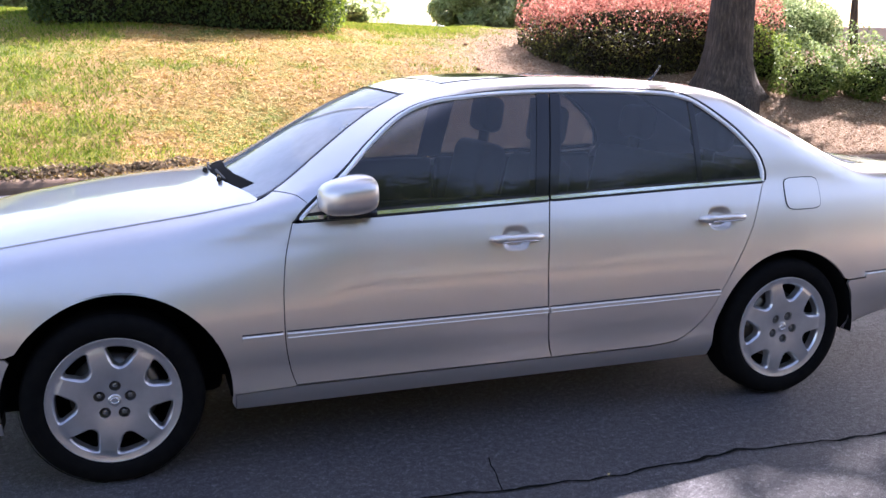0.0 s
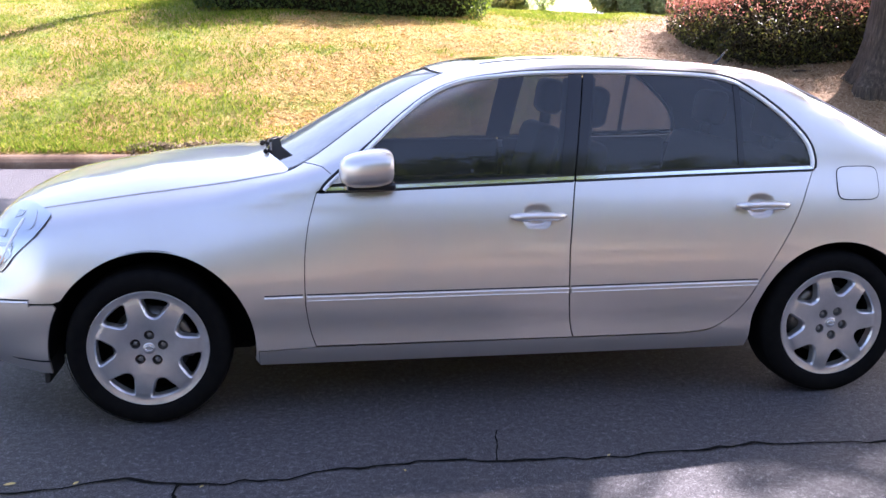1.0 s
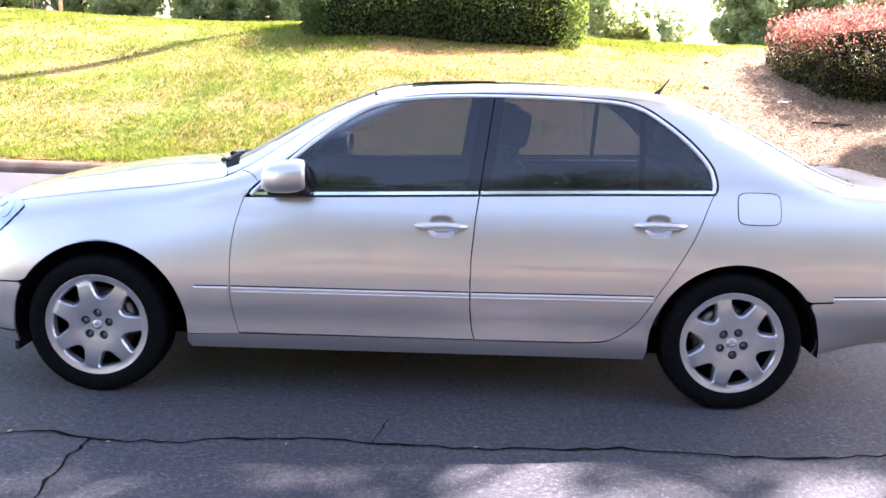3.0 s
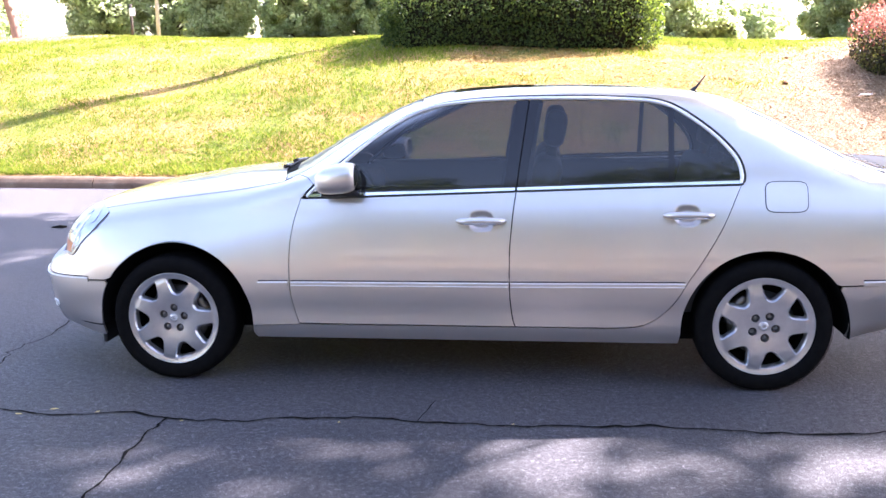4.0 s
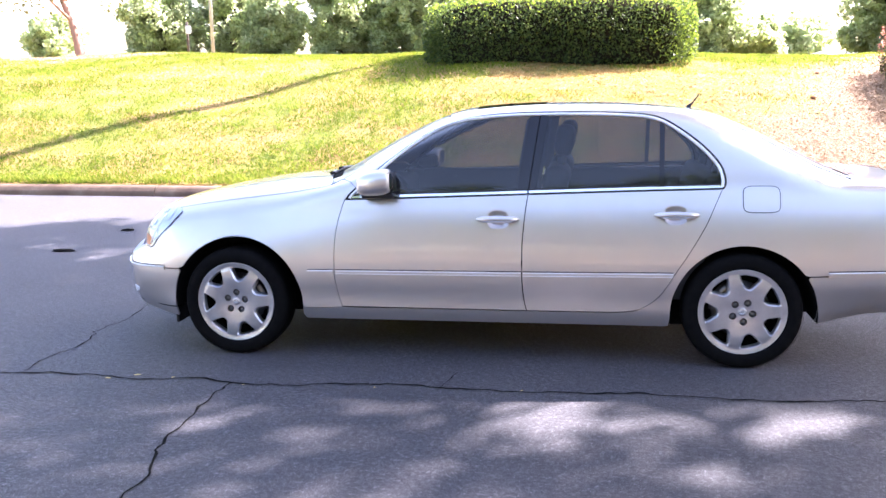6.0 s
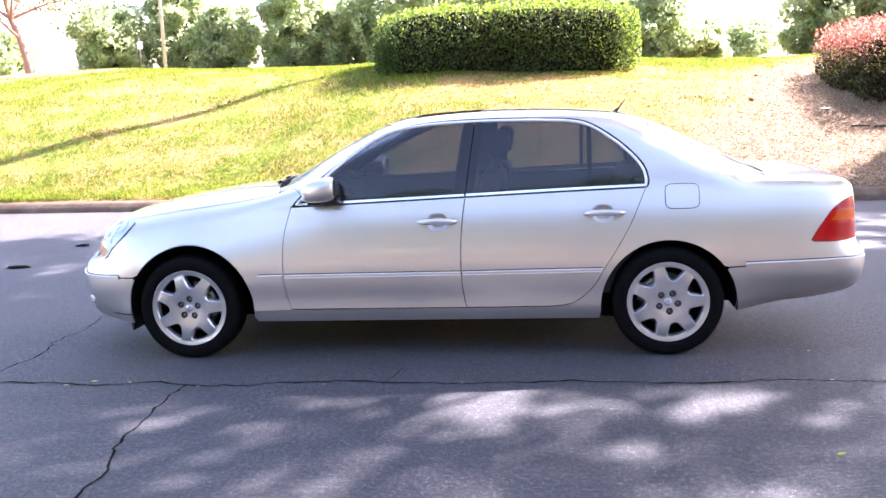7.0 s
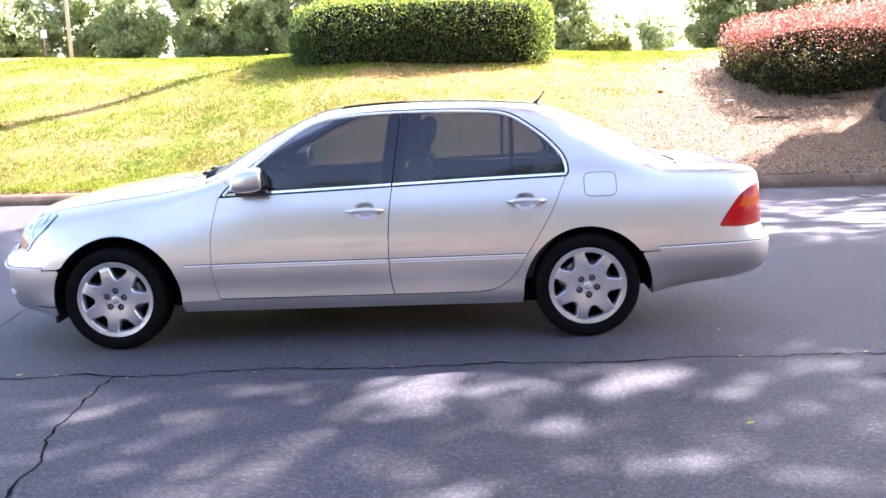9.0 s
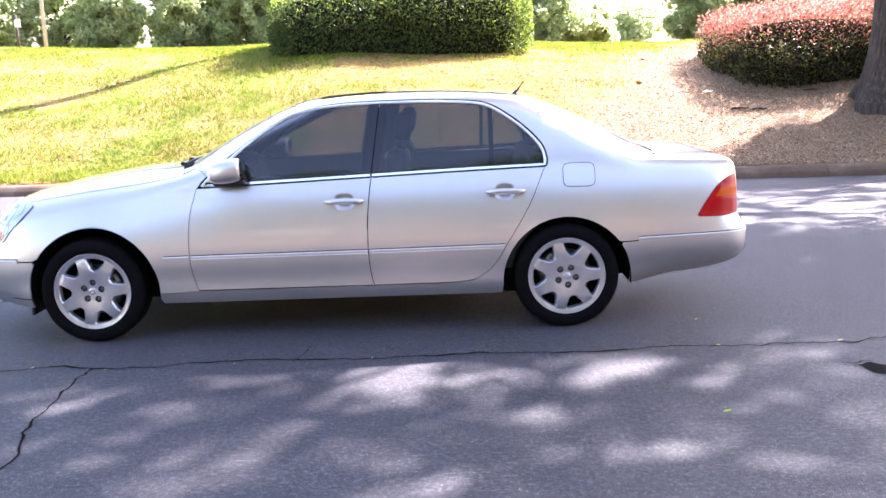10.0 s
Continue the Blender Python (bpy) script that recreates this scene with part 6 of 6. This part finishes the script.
for i in range(-21, 22):
    for j in range(-19, 21):
        # thick in the middle, loose towards the road's far side and over the near lane
        x, y = 8.6 + i * 0.54 + 0.27 * (j % 2) + rng.normal(0, 0.12), 3.5 + j * 0.48 + rng.normal(0, 0.12)
        # unseen clumps placed so that their shade falls across the bank
        over_bank = 11.0 < x < 14.7 and 11.0 < y < min(13.7, 11.7 + 0.8 * (x - 11.1))
        if ((x - 8.6) / 10.8) ** 2 + ((y - 3.5) / 8.4) ** 2 > 1 and not over_bank:
            continue
        full = 0.99
        if y < 4.05:
            full = 0.92 if x > 9.7 else 0.85 if x < 5.6 else 0.66
        elif y > 7.2:
            full = 0.97 if over_bank else 0.60 if x > 8 else 0.90 if x < 4.5 and y < 9.4 else 0.68
        if y > (9.6 if x > 4.5 else 10.3) and x < 9.5:
            continue
        if y < 4.75 and -6.5 < x - 7.28 < 9.0 and y - 5.48 > -8.5:
            # thin foliage over the near lane, laid leaf by leaf below
            continue
        if y > 7.0 and 10.0 < x < 16.0 and not over_bank and y < 11.6:
            # thin foliage over the far lane, laid leaf by leaf below
            continue
        if rng.random() < full:
            lump = (x + 2.4, y + 1.8, 10.9 + rng.normal(0, 0.2), rng.uniform(0.33, 0.50))
            loose = y < 3.9 and fine.random() < (0.6 if x < 6.6 else 0.25 if x < 8.6 else 0.0)
            if loose or (y > 7.2 and x > 9.6 and not over_bank):
                # broken into small sprays towards the bank and over the near lane
                for _ in range(2):
                    sprays.append((lump[0] + fine.normal(0, 0.24), lump[1] + fine.normal(0, 0.2), lump[2], fine.uniform(0.16, 0.27)))
            else:
                blobs.append(lump)
        elif (y < 3.9 or (y > 7.2 and x > 9.6)) and fine.random() < 0.5:
            sprays.append((x + 2.4, y + 1.8, 10.9, fine.uniform(0.14, 0.22)))
        if 4.9 < y < 7.3:
            # a second storey of foliage in the middle
            blobs.append((x + 3.0, y + 2.25, 11.6 + rng.normal(0, 0.1), rng.uniform(0.36, 0.5)))
for i in range(34):
    # unseen leaf clumps, added low to shade the mulch
    blobs.append((rng.uniform(9.4, 11.4), rng.uniform(9.3, 10.5), rng.uniform(4.2, 4.8), rng.uniform(0.4, 0.7)))
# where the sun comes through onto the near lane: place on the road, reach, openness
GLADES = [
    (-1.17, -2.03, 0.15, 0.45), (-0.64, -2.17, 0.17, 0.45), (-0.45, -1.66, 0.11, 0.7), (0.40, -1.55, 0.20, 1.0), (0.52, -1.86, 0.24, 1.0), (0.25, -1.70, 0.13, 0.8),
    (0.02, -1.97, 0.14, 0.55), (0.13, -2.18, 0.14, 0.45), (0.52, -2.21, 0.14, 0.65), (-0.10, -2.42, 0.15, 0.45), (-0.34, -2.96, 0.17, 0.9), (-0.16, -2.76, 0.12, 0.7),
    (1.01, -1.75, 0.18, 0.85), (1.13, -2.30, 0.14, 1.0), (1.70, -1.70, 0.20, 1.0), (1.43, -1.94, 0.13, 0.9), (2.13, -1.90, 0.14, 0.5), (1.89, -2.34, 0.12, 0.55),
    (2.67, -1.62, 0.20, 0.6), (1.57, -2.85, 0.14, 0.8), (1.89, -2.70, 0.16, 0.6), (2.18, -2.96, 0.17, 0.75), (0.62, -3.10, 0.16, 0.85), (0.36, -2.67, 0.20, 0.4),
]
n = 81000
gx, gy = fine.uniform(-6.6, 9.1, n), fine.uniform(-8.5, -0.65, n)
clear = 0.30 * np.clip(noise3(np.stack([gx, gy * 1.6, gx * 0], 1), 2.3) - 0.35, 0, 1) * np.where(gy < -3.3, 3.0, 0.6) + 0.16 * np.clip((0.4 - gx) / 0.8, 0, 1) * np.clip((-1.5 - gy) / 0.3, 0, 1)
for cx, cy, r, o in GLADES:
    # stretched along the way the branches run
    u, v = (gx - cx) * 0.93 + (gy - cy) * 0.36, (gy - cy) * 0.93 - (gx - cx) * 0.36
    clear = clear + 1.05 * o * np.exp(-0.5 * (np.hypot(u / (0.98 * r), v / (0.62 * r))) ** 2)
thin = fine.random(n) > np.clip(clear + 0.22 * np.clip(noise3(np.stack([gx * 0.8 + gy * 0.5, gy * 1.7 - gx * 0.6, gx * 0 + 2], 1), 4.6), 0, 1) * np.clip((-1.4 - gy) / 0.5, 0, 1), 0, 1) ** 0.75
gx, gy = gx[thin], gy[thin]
n = 24000
hx, hy = fine.uniform(2.6, 8.9, n), fine.uniform(1.4, 6.2, n)
fleck = np.stack([hx * 0.9 + hy * 0.4, hy * 1.9 - hx * 0.3, hx * 0 + 5], 1)
open_sky = 0.42 + 0.75 * noise3(fleck, 2.6) + 0.75 * noise3(fleck + 3.3, 6.3)
open_sky = open_sky * np.clip((hy - 1.9) / 0.7, 0, 1) * np.clip((6.3 - hy) / 0.6, 0, 1)
thin = fine.random(n) > np.clip(open_sky, 0, 1) ** 0.5
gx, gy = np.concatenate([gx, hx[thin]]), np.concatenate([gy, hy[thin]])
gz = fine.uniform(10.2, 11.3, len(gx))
# unseen leaves set back along the sun's rays to cast the road's dapples
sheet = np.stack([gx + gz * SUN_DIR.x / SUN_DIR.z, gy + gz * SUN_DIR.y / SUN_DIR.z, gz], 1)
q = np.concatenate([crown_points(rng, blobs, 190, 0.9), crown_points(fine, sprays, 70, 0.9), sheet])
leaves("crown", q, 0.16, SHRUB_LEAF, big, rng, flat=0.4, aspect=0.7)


# dead leaves swept against the foot of the bank
def leaf_drift():
    rng = np.random.default_rng(77)
    n = 2300
    heap = rng.integers(0, 9, n)
    cx, cy = np.linspace(-2.9, -0.7, 9) + rng.normal(0, 0.1, 9), 7.22 + rng.normal(0, 0.12, 9)
    spread_x, spread_y = rng.uniform(0.10, 0.24, 9), rng.uniform(0.05, 0.10, 9)
    x, y = cx[heap] + rng.normal(0, 1, n) * spread_x[heap], cy[heap] + rng.normal(0, 1, n) * spread_y[heap]
    d = ((x - cx[heap]) / spread_x[heap]) ** 2 + ((y - cy[heap]) / spread_y[heap]) ** 2
    z = ground_z(x, y) + rng.uniform(0, 1, n) * 0.09 * np.exp(-0.5 * d) + 0.005
    ob = leaves("leaf_litter", np.stack([x, y, z], 1), 0.055, DEAD_LEAF, None, rng, flat=0.4, aspect=0.6)
    tagged(ob, "dark brown dead leaves drifted along the foot of the bank", "leaf litter", kind="stuff")


leaf_drift()


# litter on the ground
def litter_leaf(x, y, z, turn, size, material, label):
    bm = bmesh.new()
    pts = [(0, 0), (0.25, 0.2), (0.55, 0.26), (0.85, 0.14), (1, 0), (0.85, -0.14), (0.55, -0.24), (0.25, -0.2)]
    mid = bm.verts.new((0.5 * size, 0, 0.004))
    ring = [bm.verts.new(((u) * size, v * size, 0.012 * abs(v) * size * 10)) for u, v in pts]
    for i in range(8):
        bm.faces.new((mid, ring[i], ring[(i + 1) % 8]))
    bmesh.ops.transform(bm, matrix=pose(x, y, z, 0, 0, turn), verts=bm.verts[:])
    ob = part("fallen_leaf", bm, material)
    return tagged(ob, label, "leaf", "fallen leaves")


rng = np.random.default_rng(31)
litter_leaf(1.98, -2.41, 0.004, 30, 0.05, HEDGE_TIP, "small green leaf lying on the asphalt")
for _ in range(26):
    x = float(rng.uniform(-4, 5))
    litter_leaf(x, float(rng.normal(-1.40, 0.05)) if rng.random() < 0.6 else float(rng.uniform(-3.5, 5)), 0.005, float(rng.uniform(0, 360)), float(rng.uniform(0.02, 0.045)), THATCH, "dry brown leaf lying on the asphalt")
for (x, y, l, turn) in ((5.95, 8.98, 0.26, 4), (5.62, 9.0, 0.28, -3), (7.1, 9.7, 0.35, 12)):
    bm = bmesh.new()
    g = float(ground_z(x, y)) + 0.03
    c, sn = math.cos(radians(turn)), math.sin(radians(turn))
    tube(bm, [(x + k * l * c / 4 - l / 2, y + k * l * sn / 4 + 0.006 * (k % 2), g + 0.004 * (k % 3)) for k in range(5)], [0.012, 0.016, 0.015, 0.013, 0.008], 7)
    tagged(part("stick", bm, BARK), "short broken brown stick lying on the mulch", "stick", "sticks")
bm = bmesh.new()
x, y = 5.27, 9.69
g = float(ground_z(x, y)) + 0.04
vs = [bm.verts.new((x + a, y + b, g + c)) for a, b, c in ((-0.11, 0, 0), (-0.04, 0.05, 0.03), (0.05, 0.04, 0.0), (0.12, 0.0, 0.025), (0.03, -0.05, 0.01), (-0.06, -0.04, 0.02))]
mid = bm.verts.new((x, y, g + 0.03))
for i in range(6):
    bm.faces.new((mid, vs[i], vs[(i + 1) % 6]))
tagged(part("paper_scrap", bm, WHITE), "crumpled white scrap of litter on the mulch", "litter")
for (x, y, l) in ((-4.67, 3.82, 0.15), (-4.65, 2.45, 0.24)):
    bm = bmesh.new()
    bmesh.ops.create_icosphere(bm, subdivisions=3, radius=1)
    for v in bm.verts:
        k = 1 + 0.4 * noise.noise(v.co * 1.7 + Vector((x, y, 0)))
        v.co = Vector((x + v.co.x * l / 2 * k, y + v.co.y * 0.06 * k, 0.002 + max(v.co.z, 0) * 0.022 * k))
    tagged(part("asphalt_lump", bm, CRACK), "dark broken lump of tar lying on the asphalt", "debris", "lumps of tar")
bm = bmesh.new()
mid = bm.verts.new((2.95, -1.87, 0.007))
ring = []
for k in range(18):
    a = 2 * math.pi * k / 18
    r = 1 + 0.45 * noise.noise(Vector((math.cos(a) * 2.2, math.sin(a) * 2.2, 3.1)))
    ring.append(bm.verts.new((2.95 + 0.085 * r * math.cos(a) - 0.02 * math.sin(a), -1.87 + 0.10 * r * math.sin(a), 0.003)))
for k in range(18):
    bm.faces.new((mid, ring[k], ring[(k + 1) % 18]))
tagged(part("tar_patch", bm, CRACK), "small dark worn tar patch in the asphalt", "tar patch")
for (x, y, r) in ((4.25, 10.45, 0.045), (4.7, 12.3, 0.04)):
    bm = bmesh.new()
    bmesh.ops.create_icosphere(bm, subdivisions=2, radius=r)
    for v in bm.verts:
        v.co *= 1 + 0.35 * noise.noise(v.co * 14)
        v.co.z *= 0.6
        v.co += Vector((x, y, float(ground_z(x, y)) + 0.03))
    tagged(part("clod", bm, CLAY), "dark brown clod of earth on the mulch", "clod", "clods")
